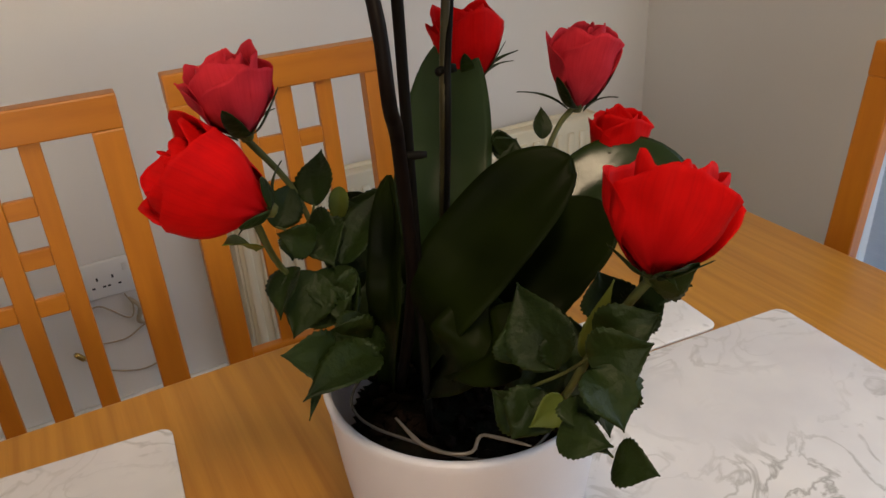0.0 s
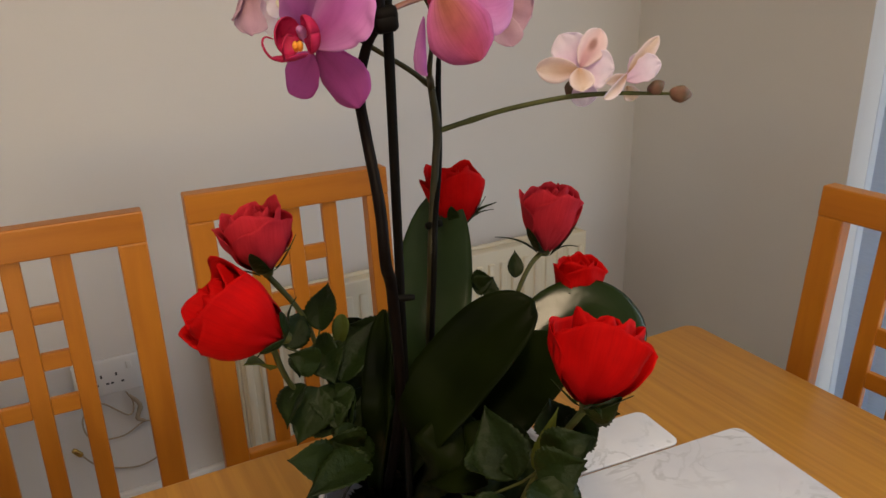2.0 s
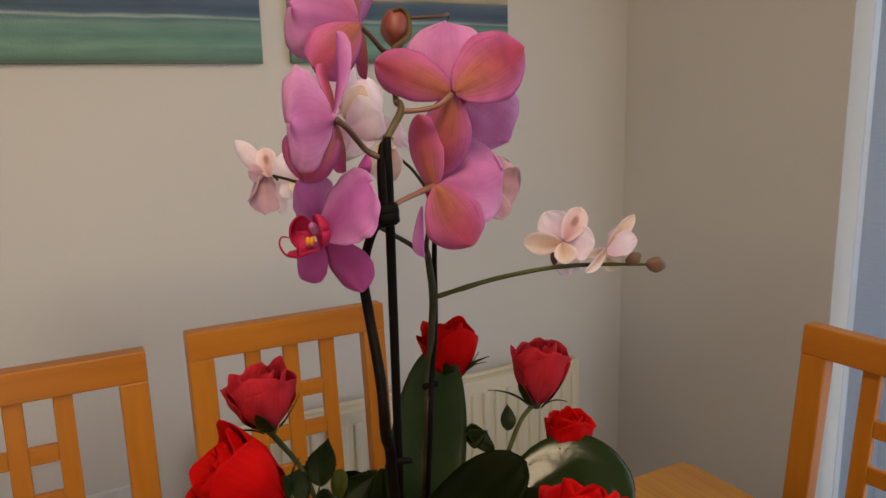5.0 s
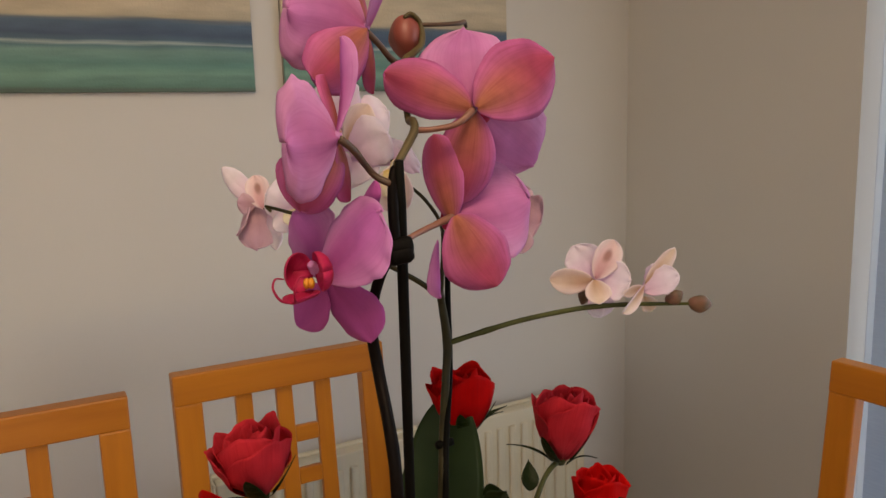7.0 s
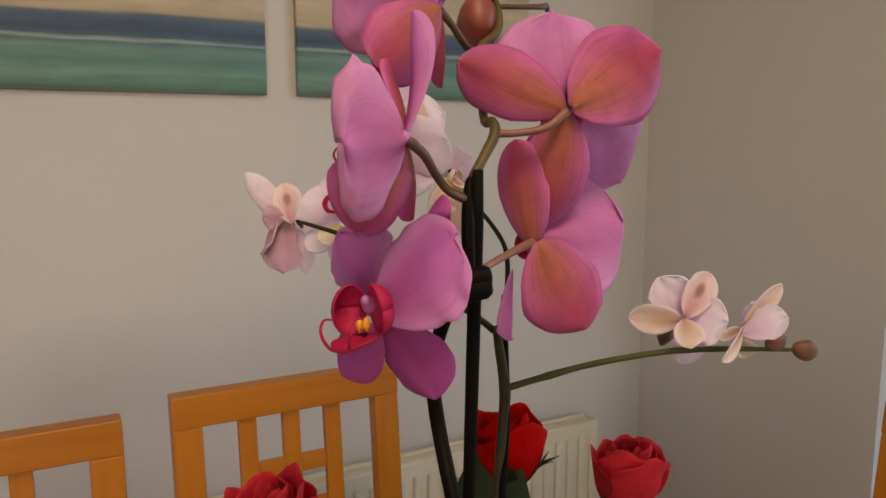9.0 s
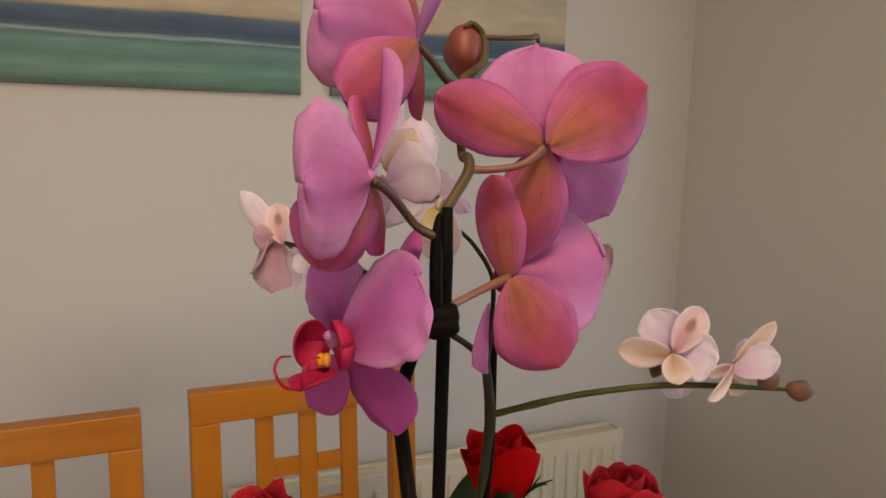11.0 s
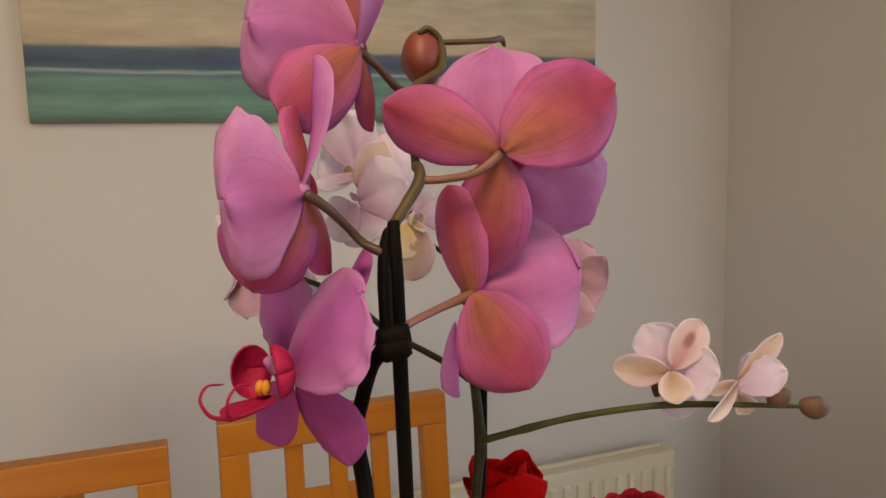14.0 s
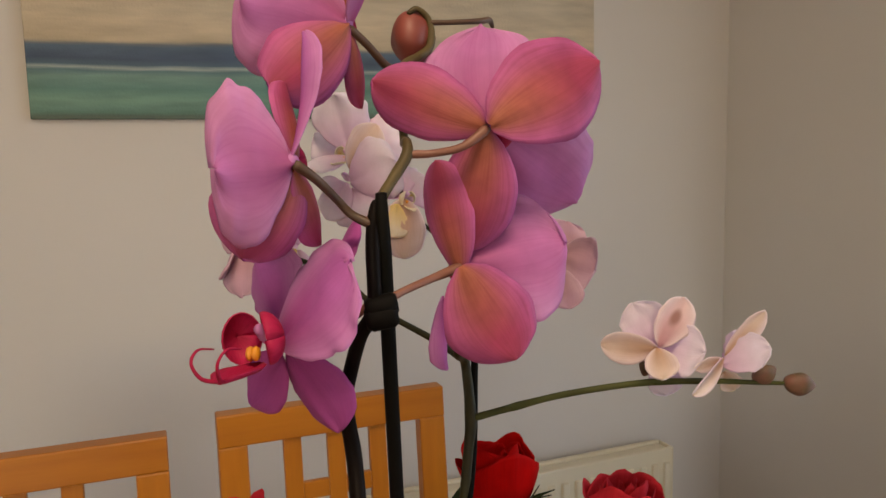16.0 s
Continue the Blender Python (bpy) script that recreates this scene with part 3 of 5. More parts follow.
def radiator(x0, x1, z0, z1):
    o = thing("radiator", ((x0 + x1) / 2, Y1, z0), "cream enamelled steel panel radiator with vertical ribs", "radiator")
    w, h = (x1 - x0), z1 - z0
    part("back_panel", block(-w / 2, w / 2, -0.050, -0.035, 0, h, 0.004), RADIATOR, o)
    bm = block(-w / 2, w / 2, -0.100, -0.088, 0, h, 0.004)
    part("front_panel", bm, RADIATOR, o)
    n = int(w / 0.036)
    for k in range(n):
        x = -w / 2 + 0.018 + (w - 0.036) * k / (n - 1)
        part("rib", block(x - 0.010, x + 0.010, -0.107, -0.098, 0.03, h - 0.035, 0.0045), RADIATOR, o)
    part("top_grille", block(-w / 2 + 0.004, w / 2 - 0.004, -0.087, -0.051, h - 0.02, h - 0.006, 0.003), RADIATOR, o)
    for s in (-1, 1):
        part("bracket", block(s * w * 0.35 - 0.015, s * w * 0.35 + 0.015, -0.036, -0.001, 0.05, h - 0.05, 0.002), RADIATOR, o)
        part("end_cover", block(s * (w / 2 + 0.003) - 0.003, s * (w / 2 + 0.003) + 0.003, -0.096, -0.04, 0.004, h - 0.002, 0.002), RADIATOR, o)
    part("supply_pipe", tube([(w / 2 + 0.012, -0.045, -z0), (w / 2 + 0.012, -0.045, 0.0), (w / 2 + 0.006, -0.045, 0.04), (w / 2 - 0.01, -0.045, 0.042)], 0.0075), RADIATOR, o)
    return o


radiator(0.05, 1.052, 0.13, 0.572)

CABLE = material("beige_cable", (0.36, 0.28, 0.19), 0.5, (0.36, 0.30, 0.22), 30)
BRASS = material("brass_plug", (0.75, 0.52, 0.16), 0.25, (0.6, 0.4, 0.12), 30, metal=1.0)
cable = thing("aerial_cable", (-0.20, Y1 - 0.01, 0.30), "thin looped beige cable with a brass plug hanging by the socket", "cable")
local(part("cord", tube([(-0.196, 1.212, 0.385), (-0.185, 1.205, 0.355), (-0.20, 1.20, 0.33), (-0.255, 1.205, 0.375), (-0.295, 1.205, 0.345), (-0.285, 1.205, 0.29), (-0.22, 1.20, 0.28), (-0.165, 1.205, 0.30),
                         (-0.13, 1.205, 0.265), (-0.135, 1.205, 0.21), (-0.20, 1.205, 0.185), (-0.28, 1.205, 0.215), (-0.315, 1.20, 0.262)], 0.0020, 8, 6), CABLE), cable)
local(part("cord", tube([(-0.190, 1.208, 0.375), (-0.172, 1.205, 0.345), (-0.182, 1.203, 0.315), (-0.165, 1.204, 0.30)], [0.004, 0.0055, 0.005, 0.003], 8, 6, 0.5), CABLE), cable)
local(part("plug", tube([(-0.312, 1.20, 0.258), (-0.319, 1.199, 0.268), (-0.327, 1.198, 0.279)], [0.0065, 0.0068, 0.0062], 12, 3), BRASS, None, "small brass plug"), cable)

# ---- pot ----
PX, PY, PZ, PR = -0.0050, 0.0000, 0.872, 0.1075


def lathe(profile, sides=64):
    bm = bmesh.new()
    rings = []
    for r, z in profile:
        if r < 1e-6:
            rings.append([bm.verts.new((0, 0, z))])
        else:
            rings.append([bm.verts.new((r * math.cos(2 * math.pi * k / sides), r * math.sin(2 * math.pi * k / sides), z)) for k in range(sides)])
    for a, b in zip(rings, rings[1:]):
        for k in range(sides):
            j = (k + 1) % sides
            vs = [a[k % len(a)], a[j % len(a)], b[j % len(b)], b[k % len(b)]]
            vs = [v for n, v in enumerate(vs) if v not in vs[:n]]
            if len(vs) > 2:
                bm.faces.new(vs)
    bmesh.ops.recalc_face_normals(bm, faces=bm.faces[:])
    return bm


HP = PZ - TZ - 0.0005
pot = tagged(part("plant_pot", lathe([(0, 0), (0.088, 0), (0.093, 0.002), (0.0955, 0.007), (0.1005, 0.05), (PR - 0.002, HP - 0.012), (PR, HP - 0.003), (PR - 0.001, HP - 0.0008),
                                       (PR - 0.003, HP), (PR - 0.0055, HP - 0.001), (PR - 0.0065, HP - 0.006), (0.095, 0.05), (0.074, 0.012), (0, 0.012)]), POT),
             "round matt white ceramic plant pot standing on the table", "plant pot")
pot.location = (PX, PY, TZ + 0.0005)

bm = bmesh.new()
bmesh.ops.create_grid(bm, x_segments=40, y_segments=40, size=0.0905)
bmesh.ops.delete(bm, geom=[v for v in bm.verts if v.co.xy.length > 0.0903], context='VERTS')
for v in bm.verts:
    v.co.z = 0.006 * noise.noise(v.co * 45) + 0.004 * noise.noise(v.co * 130) - 0.004 * (v.co.xy.length / 0.08) ** 2
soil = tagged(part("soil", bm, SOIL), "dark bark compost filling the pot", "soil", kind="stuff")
soil.location = (PX, PY, 0.838)

bm = bmesh.new()
for k in range(150):
    a, r = random.uniform(0, 6.283), 0.085 * math.sqrt(random.random())
    s = random.uniform(0.004, 0.010)
    m = pose(r * math.cos(a), r * math.sin(a), random.uniform(0.0, 0.006), random.uniform(-40, 40), random.uniform(-40, 40), random.uniform(0, 360)) @ Matrix.Diagonal((s, s * 0.6, s * 0.4, 1))
    bmesh.ops.create_icosphere(bm, subdivisions=1, radius=1, matrix=m)
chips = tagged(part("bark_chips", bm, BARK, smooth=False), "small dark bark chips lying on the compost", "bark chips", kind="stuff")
chips.location = (PX, PY, 0.838)

ring = []
for k in range(33):
    a = 2 * math.pi * k / 32
    r = 0.0830 + 0.005 * math.cos(4 * a + 0.6)
    ring.append((PX + r * math.cos(a), PY + r * math.sin(a), 0.856 + 0.004 * math.sin(2 * a + 1)))
liner = thing("inner_pot", (PX, PY, 0.84), "clear plastic nursery pot rim inside the ceramic pot", "inner pot")
local(part("rim", tube(ring, 0.0012, 8, 3), LINER), liner)
local(part("torn_edge", tube([(-0.1139, -0.1247, 0.9597), (-0.1090, -0.1432, 0.9542), (-0.1006, -0.1547, 0.9527), (-0.0893, -0.1607, 0.9525), (-0.0815, -0.1563, 0.9559), (-0.0751, -0.1648, 0.9578), (-0.0659, -0.1789, 0.9591)], [0.0008, 0.0011, 0.0009, 0.0010, 0.0008, 0.0011, 0.0007], 7, 4, 0.5), LINER, None, "crumpled strip of clear plastic"), liner)


# ---- orchid flowers ----
def petal_fn(L, W, bend, cup, ruffle, seed, broad=False):
    """Shape of a broad petal or a sepal: narrow claw, full middle, rounded tip."""

    def outline(s):
        if broad:
            return s ** 0.58 * max(1 - s ** 2.7, 0) ** 0.5 / 0.646
        return s ** 0.55 * max(1 - s ** 2.3, 0) ** 0.60 / 0.615

    def fn(u, v):
        s = math.sin(v * math.pi / 2)
        w = W / 2 * max(outline(s), 0.12 * (1 - s), 0.004)
        wob = ruffle * (noise.noise(Vector((u * 1.6, s * 2.2, seed))) * s + 1.1 * abs(u) ** 3 * s * noise.noise(Vector((u, s * 7.5, seed + 3))))
        notch = 1 + (0.07 * noise.noise(Vector((seed, s * 4.5, u))) + (0.11 if broad else 0.02) * noise.noise(Vector((seed + 5, s * 8.0, u * 0.4)))) * abs(u) ** 3 * (1 - s ** 8)
        skew = 0.10 * W * noise.noise(Vector((seed * 3.1, s * 1.5, 0))) * s
        mid = -0.035 * W * math.exp(-(u * 5) ** 2) * (1 - s)
        return (u * w * notch + skew, L * s * (1 + (0.05 if broad else 0.015) * s ** 4 * noise.noise(Vector((u * 3.5, seed + 9, 1)))), bend * s * s * L + cup * w * (u * u) * (0.4 + 0.6 * s) * 2 + wob * W + mid)
    return fn


def turned(bm, m):
    bmesh.ops.transform(bm, matrix=m, verts=bm.verts[:])
    return bm


def mesh_of(name, bm, mats):
    me = bpy.data.meshes.new(name)
    bm.to_mesh(me)
    bm.free()
    for m in mats:
        me.materials.append(m)
    for p in me.polygons:
        p.use_smooth = True
    return me


def heart_meshes(S, lip, col, seed):
    """Column, lip and callus of one moth orchid flower of width S; it faces local z."""
    M = {}
    s = S / 0.09
    lobes = []
    for sx in (-1, 1):
        out = frame_of((sx * 0.0040 * s, 0.0010 * s, 0.0080 * s), (sx * 0.78, 0.16, -0.60), (0, 1, 0.1))

        def shell(u, v, sx=sx):
            th, ph = 0.003 + v * (1.55 + 0.12 * noise.noise(Vector((u, sx, seed)))), u * math.pi
            return (0.0062 * s * math.sin(th) * math.cos(ph), 0.0082 * s * math.sin(th) * math.sin(ph), 0.0058 * s * math.cos(th))
        lobes.append(turned(sheet(shell, 20, 8, 0.0006), out))
    mid = sheet(petal_fn(0.021 * s, 0.0135 * s, 0.16, 0.22, 0.04, seed + 9), 8, 10, 0.0009)
    lobes.append(turned(mid, Matrix.Translation((0, -0.0065 * s, 0.004 * s)) @ frame_of((0, 0, 0), (0, 0.94, 0.35), (0, -0.35, 0.94)).to_3x3().to_4x4()))
    M["lip"] = mesh_of("lip", merge(*lobes), [lip, lip])
    if S > 0.07:
        tl = [tube([(sx * 0.0008 * s, -0.0105 * s, 0.0235 * s), (sx * 0.003 * s, -0.009 * s, 0.029 * s), (sx * 0.0045 * s, -0.0045 * s, 0.0315 * s), (sx * 0.005 * s, -0.001 * s, 0.028 * s), (sx * 0.0048 * s, -0.0012 * s, 0.021 * s)],
                   [0.0007 * s, 0.0006 * s, 0.0005 * s, 0.0004 * s, 0.0003 * s], 6, 5) for sx in (-1, 1)]
        M["tendril"] = mesh_of("tendril", merge(*tl), [lip])
    bm = bmesh.new()
    for sx in (-1, 1):
        bmesh.ops.create_uvsphere(bm, u_segments=10, v_segments=8, radius=1, matrix=Matrix.Translation((sx * 0.0010 * s, -0.0035 * s, 0.0085 * s)) @ Matrix.Diagonal((0.0014 * s, 0.0024 * s, 0.0018 * s, 1)))
    M["callus"] = mesh_of("callus", bm, [YELLOW])
    bm = tube([(0, 0, -0.002 * s), (0, 0.002 * s, 0.002 * s), (0, 0.0045 * s, 0.005 * s), (0, 0.0045 * s, 0.008 * s)], [0.0026 * s, 0.0028 * s, 0.0026 * s, 0.0016 * s], 12, 4)
    bm.loops.layers.uv.new("UVMap")
    M["flower"] = mesh_of("flower", bm, [col])
    return M


PINKS = [heart_meshes(0.089, LIP, PINK, 1.7 * k) for k in range(3)]
WHITES = [heart_meshes(0.050, PALE_LIP, PALE, 5 + 2.3 * k) for k in range(3)]


def bud(plant, at, axis, length, radius, mat, label):
    bm = bmesh.new()
    bmesh.ops.create_uvsphere(bm, u_segments=20, v_segments=14, radius=1)
    for v in bm.verts:
        a = math.atan2(v.co.y, v.co.x)
        k = 1 + (0.13 * math.cos(3 * a + v.co.z) + 0.05 * abs(math.sin(3 * a))) * (1 - abs(v.co.z)) ** 0.6
        w = (1 - 0.45 * max(v.co.z, 0) ** 1.5)
        v.co = Vector((v.co.x * radius * k * w, v.co.y * radius * k * w, v.co.z * length / 2))
    o = part("bud", bm, mat, None, label)
    o.parent = plant
    o.matrix_parent_inverse = Matrix.Translation(-plant.location)
    o.matrix_basis = frame_of(at, axis)
    return o


def strap_leaf(pts, width, normal, fold=0.10, tip=2.6, n=8):
    """A long leaf along pts; normal says where its upper face looks, at its base and tip."""
    C = spline(pts, n)
    n0, n1 = Vector(normal[0]), Vector(normal[1])
    N = len(C) - 1

    def fn(u, v):
        x = v * N
        i = min(int(x), N - 1)
        c = C[i].lerp(C[i + 1], x - i)
        tan = (C[min(i + 3, N)] - C[max(i - 3, 0)]).normalized()
        up = n0.lerp(n1, v)
        side = tan.cross(up).normalized()
        up = side.cross(tan)
        w = width / 2 * (0.55 + 0.45 * min(1, v * 2.2)) * max(1 - max(0, (v - 0.45) / 0.55) ** tip, 0.0) ** 0.5
        w = max(w, 0.0015)
        return c + side * u * w + up * (abs(u) ** 1.3 * w * fold * 2 + 0.002 * noise.noise(Vector((u * 2, v * 4, width * 90))))
    return sheet(fn, 12, 30, 0.0022)


def rose_leaf(base, tip, width, normal, mat=None, curl=0.15, seed=0.0):
    b, t = Vector(base), Vector(tip)
    L = (t - b).length
    tan = (t - b).normalized()
    nv = Vector(normal)
    side = tan.cross(nv).normalized()
    up = side.cross(tan)

    def fn(u, v):
        w = math.sin(math.pi * min(v, 0.9999) ** 0.66) ** (0.85 + 0.35 * v) * width / 2
        w = max(w, 0.0004) * (1 + 0.11 * abs(u) ** 4 * ((v * 11 + 0.25 * math.sin(v * 9 + seed)) % 1.0 - 0.5))
        z = -curl * L * (v - 0.5) ** 2 * 1.6 + abs(u) * w * 0.35 + 0.05 * width * noise.noise(Vector((u * 2, v * 3, seed)))
        return b + tan * L * v + side * u * w + up * z
    return sheet(fn, 8, 44, 0.0006)


orchid = thing("pink_orchid", (PX, PY, 0.84), "pink moth orchid in flower, tied to black stakes", "orchid")


def ob(name, bm, mat, label="", owner=None):
    return local(part(name, bm, mat, None, label), owner or orchid)


BASE1 = (-0.0462, 0.0304, 0.8450)
ob("stake", tube([(-0.0482, -0.0245, 0.8450), (-0.0640, -0.0597, 1.0708), (-0.0721, -0.0777, 1.1862), (-0.0802, -0.0957, 1.3017)], 0.0031, 10, 5), STAKE, "thin black plant stake")
ob("stem", tube([BASE1, (-0.0600, -0.0400, 0.9764), (-0.0780, -0.0780, 1.0850), (-0.0950, -0.1100, 1.1200), (-0.0960, -0.1080, 1.1550), (-0.0910, -0.0820, 1.1900), (-0.0940, -0.0820, 1.2150), (-0.0908, -0.0810, 1.2294), (-0.0877, -0.0866, 1.2447), (-0.0843, -0.0945, 1.2560), (-0.0838, -0.0940, 1.2757), (-0.0832, -0.0930, 1.2900), (-0.0805, -0.0905, 1.2985)],
                [0.0042, 0.004, 0.0038, 0.0036, 0.0034, 0.0034, 0.0033, 0.0031, 0.0030, 0.0029, 0.0028, 0.0024], 10, 5, 0.15), STEM_DARK, "purple-brown flower stem")
ob("upper_stem", tube([(-0.0800, -0.0905, 1.2975), (-0.0725, -0.0880, 1.3070), (-0.0655, -0.0852, 1.3160), (-0.0640, -0.0810, 1.3215), (-0.0610, -0.0694, 1.3235), (-0.0583, -0.0616, 1.3517), (-0.0485, -0.0540, 1.3590), (-0.0396, -0.0481, 1.3654), (-0.0390, -0.0459, 1.3765), (-0.0445, -0.0455, 1.3818), (-0.0490, -0.0450, 1.3795)],
                      [0.0023, 0.0021, 0.0025, 0.0021, 0.0019, 0.0021, 0.002, 0.0019, 0.0015, 0.0013, 0.0012], 10, 5, 0.2), STEM_TAN)
ob("dried_tip", tube([(-0.0390, -0.0465, 1.3758), (-0.0280, -0.0480, 1.3762), (-0.0140, -0.0470, 1.3775), (-0.0060, -0.0400, 1.3795), (-0.0015, -0.0350, 1.3770)], [0.0013, 0.0012, 0.0014, 0.0016, 0.0009], 8, 5, 0.6), STEM_BROWN, "dried brown stem tip")
CLIP = (-0.0815, -0.0962, 1.2535)
for off, r in ((0.0, 0.0054), (0.0042, 0.0047)):
    ob("clip", tube([Vector(CLIP) + Vector((-0.006, 0.0020, off - 0.0012)), Vector(CLIP) + Vector((0.0, 0.0, off)), Vector(CLIP) + Vector((0.006, -0.0015, off + 0.001))], r, 12, 3), STAKE, "black plastic stem clip")
LOW = (-0.0704, -0.0703, 1.0783)
ob("clip", tube([Vector(LOW) + Vector((-0.005, 0.003, 0)), Vector(LOW), Vector(LOW) + Vector((0.010, -0.004, 0))], 0.0024, 10, 3), STAKE)

# pink flowers: place, way they face


def shaped_flower(meshes, at, facing, tepals, up=(0, 0, 1), label="", lip=1.4, tuck=0.0, plant=None, tints=None):
    """A flower whose tepals each have a base, a tip, a width and the way their front looks."""
    f = new("flower", meshes["flower"])
    plant = plant or orchid
    tints = tints or {"petal": (PINK, PINK_BACK), "sepal": (DUSK, DUSK_BACK)}
    f.parent = plant
    f.matrix_parent_inverse = Matrix.Translation(-plant.location)
    basis = frame_of(at, facing, up)
    f.matrix_basis = basis
    if label:
        f["label"] = label
    for k in ("lip", "callus", "tendril"):
        if k not in meshes or not lip:
            continue
        o = new(k, meshes[k])
        o.parent = f
        o.scale = (lip, lip, lip)
        o.location = basis.to_3x3().inverted() @ (Vector(AWAY) * tuck)
    for n, (kind, b, t, w, front, cup, bend) in enumerate(tepals):
        b, t = Vector(b), Vector(t)
        y = (t - b).normalized()
        z = Vector(front)
        z = (z - y * z.dot(y)).normalized()
        m = Matrix((y.cross(z), y, z)).transposed().to_4x4()
        m.translation = b
        L = (t - b).length
        if kind.startswith("petal"):
            bm = sheet(petal_fn(L, w, bend, cup, 0.085, 2.1 * n + at[0] * 70, True), 26, 26, 0.0008)
        else:
            bm = sheet(petal_fn(L, w, bend, cup, 0.05, 1.3 * n + at[1] * 90), 14, 16, 0.0009)
        o = part(kind.split()[0], bm, list(tints[kind]))
        o.parent = f
        o.matrix_parent_inverse = basis.inverted()
        o.matrix_basis = m
    return f


AWAY = (0.3942, 0.9190, 0.0000)
# lowest flower, its crimson lip turned to the room
shaped_flower(PINKS[0], (-0.1245, -0.0880, 1.2468), (-0.6744, -0.7179, 0.1736), [
    ("sepal", (-0.1078, -0.0797, 1.2536), (-0.0816, -0.0752, 1.2881), .020, (-0.9781, -0.1167, 0.1736), -.15, .1),
    ("petal", (-0.1175, -0.0767, 1.2469), (-0.1163, -0.0483, 1.2744), .036, (-0.8469, -0.5250, 0.0872), -.12, .1),
    ("sepal", (-0.1186, -0.0809, 1.2389), (-0.1328, -0.0716, 1.2184), .025, (-0.9146, -0.3658, -0.1736), -.15, -.1),
    ("sepal", (-0.1168, -0.0834, 1.2417), (-0.1042, -0.1006, 1.2105), .033, (-0.8895, -0.4492, -0.0872), -.18, -.12),
    ("petal", (-0.1205, -0.0824, 1.2442), (-0.1005, -0.1075, 1.2780), .050, (-0.8780, -0.2989, 0.3746), -.10, -.12),
], (-0.0801, 0.0343, 0.9962), "pink orchid flower with a crimson lip", 1.22)
# flower above it, seen from the side
shaped_flower(PINKS[1], (-0.1150, -0.1000, 1.3140), (-0.6000, 0.7900, -0.0698), [
    ("petal", (-0.1155, -0.1005, 1.3155), (-0.1001, -0.0913, 1.3600), .015, (-0.9986, 0.0557, 0.0000), -0.50, 0.15),
    ("sepal", (-0.1130, -0.0970, 1.3150), (-0.1090, -0.0850, 1.3450), .020, (-0.7179, 0.6739, 0.1736), 0.26, 0.15),
    ("sepal", (-0.1140, -0.0990, 1.3110), (-0.0975, -0.0800, 1.2815), .017, (-0.5990, 0.8005, 0.0000), 0.30, 0.10),
    ("petal", (-0.1150, -0.1005, 1.3140), (-0.1424, -0.1084, 1.3124), .059, (-0.36, 0.93, 0.03), 0.12, 0.04),
    ("sepal", (-0.1140, -0.0975, 1.3125), (-0.1345, -0.0990, 1.2805), .038, (-0.30, 0.95, -0.0872), 0.22, 0.10),
], (0.0000, -0.0000, 1.0000), "", 0.95, 0.016)
# top flower, seen from behind
shaped_flower(PINKS[2], (-0.0840, -0.0680, 1.3690), (-0.5240, 0.8450, 0.1045), [
    ("sepal", (-0.0838, -0.0660, 1.3703), (-0.0795, -0.0477, 1.4162), .028, (-0.4508, 0.8923, 0.0000), 0.26, 0.15),
    ("petal", (-0.0830, -0.0680, 1.3690), (-0.0672, -0.0806, 1.3985), .026, (-0.8680, 0.4652, 0.1736), 0.30, 0.15),
    ("petal", (-0.0840, -0.0690, 1.3695), (-0.1250, -0.0765, 1.3785), .056, (-0.20, 0.97, 0.1045), 0.16, 0.13),
    ("sepal", (-0.0830, -0.0690, 1.3660), (-0.0737, -0.0600, 1.3365), .012, (-0.4508, 0.8923, 0.0000), 0.30, 0.10),
    ("sepal", (-0.0840, -0.0710, 1.3690), (-0.1154, -0.0859, 1.3425), .033, (-0.10, 0.98, -0.0872), 0.26, 0.13),
], (0.0000, -0.0000, 1.0000), "", 0.9, 0.014)
# upper flower by the wall side, its back to the room
shaped_flower(PINKS[0], (-0.0310, -0.0880, 1.3266), (0.6172, 0.7839, -0.0698), [
    ("petal", (-0.0296, -0.0830, 1.3260), (-0.0272, -0.0715, 1.3720), .052, (0.45, 0.87, -0.1392), 0.16, 0.11),
    ("petal", (-0.0305, -0.0850, 1.3259), (0.0310, -0.0600, 1.2865), .062, (0.50, 0.85, 0.05), 0.16, 0.09),
    ("sepal", (-0.0325, -0.0915, 1.3260), (-0.0380, -0.0830, 1.2735), .035, (0.5029, 0.8299, 0.10), 0.26, 0.11),
    ("sepal", (-0.0330, -0.0920, 1.3265), (-0.0762, -0.0755, 1.3475), .031, (0.30, 0.95, 0.0000), 0.26, 0.11),
    ("sepal", (-0.0335, -0.0960, 1.3270), (0.0225, -0.0925, 1.3550), .046, (0.35, 0.92, -0.10), 0.12, 0.04),
], (0.7961, -0.3410, 0.5000), "", 1.0, 0.004)
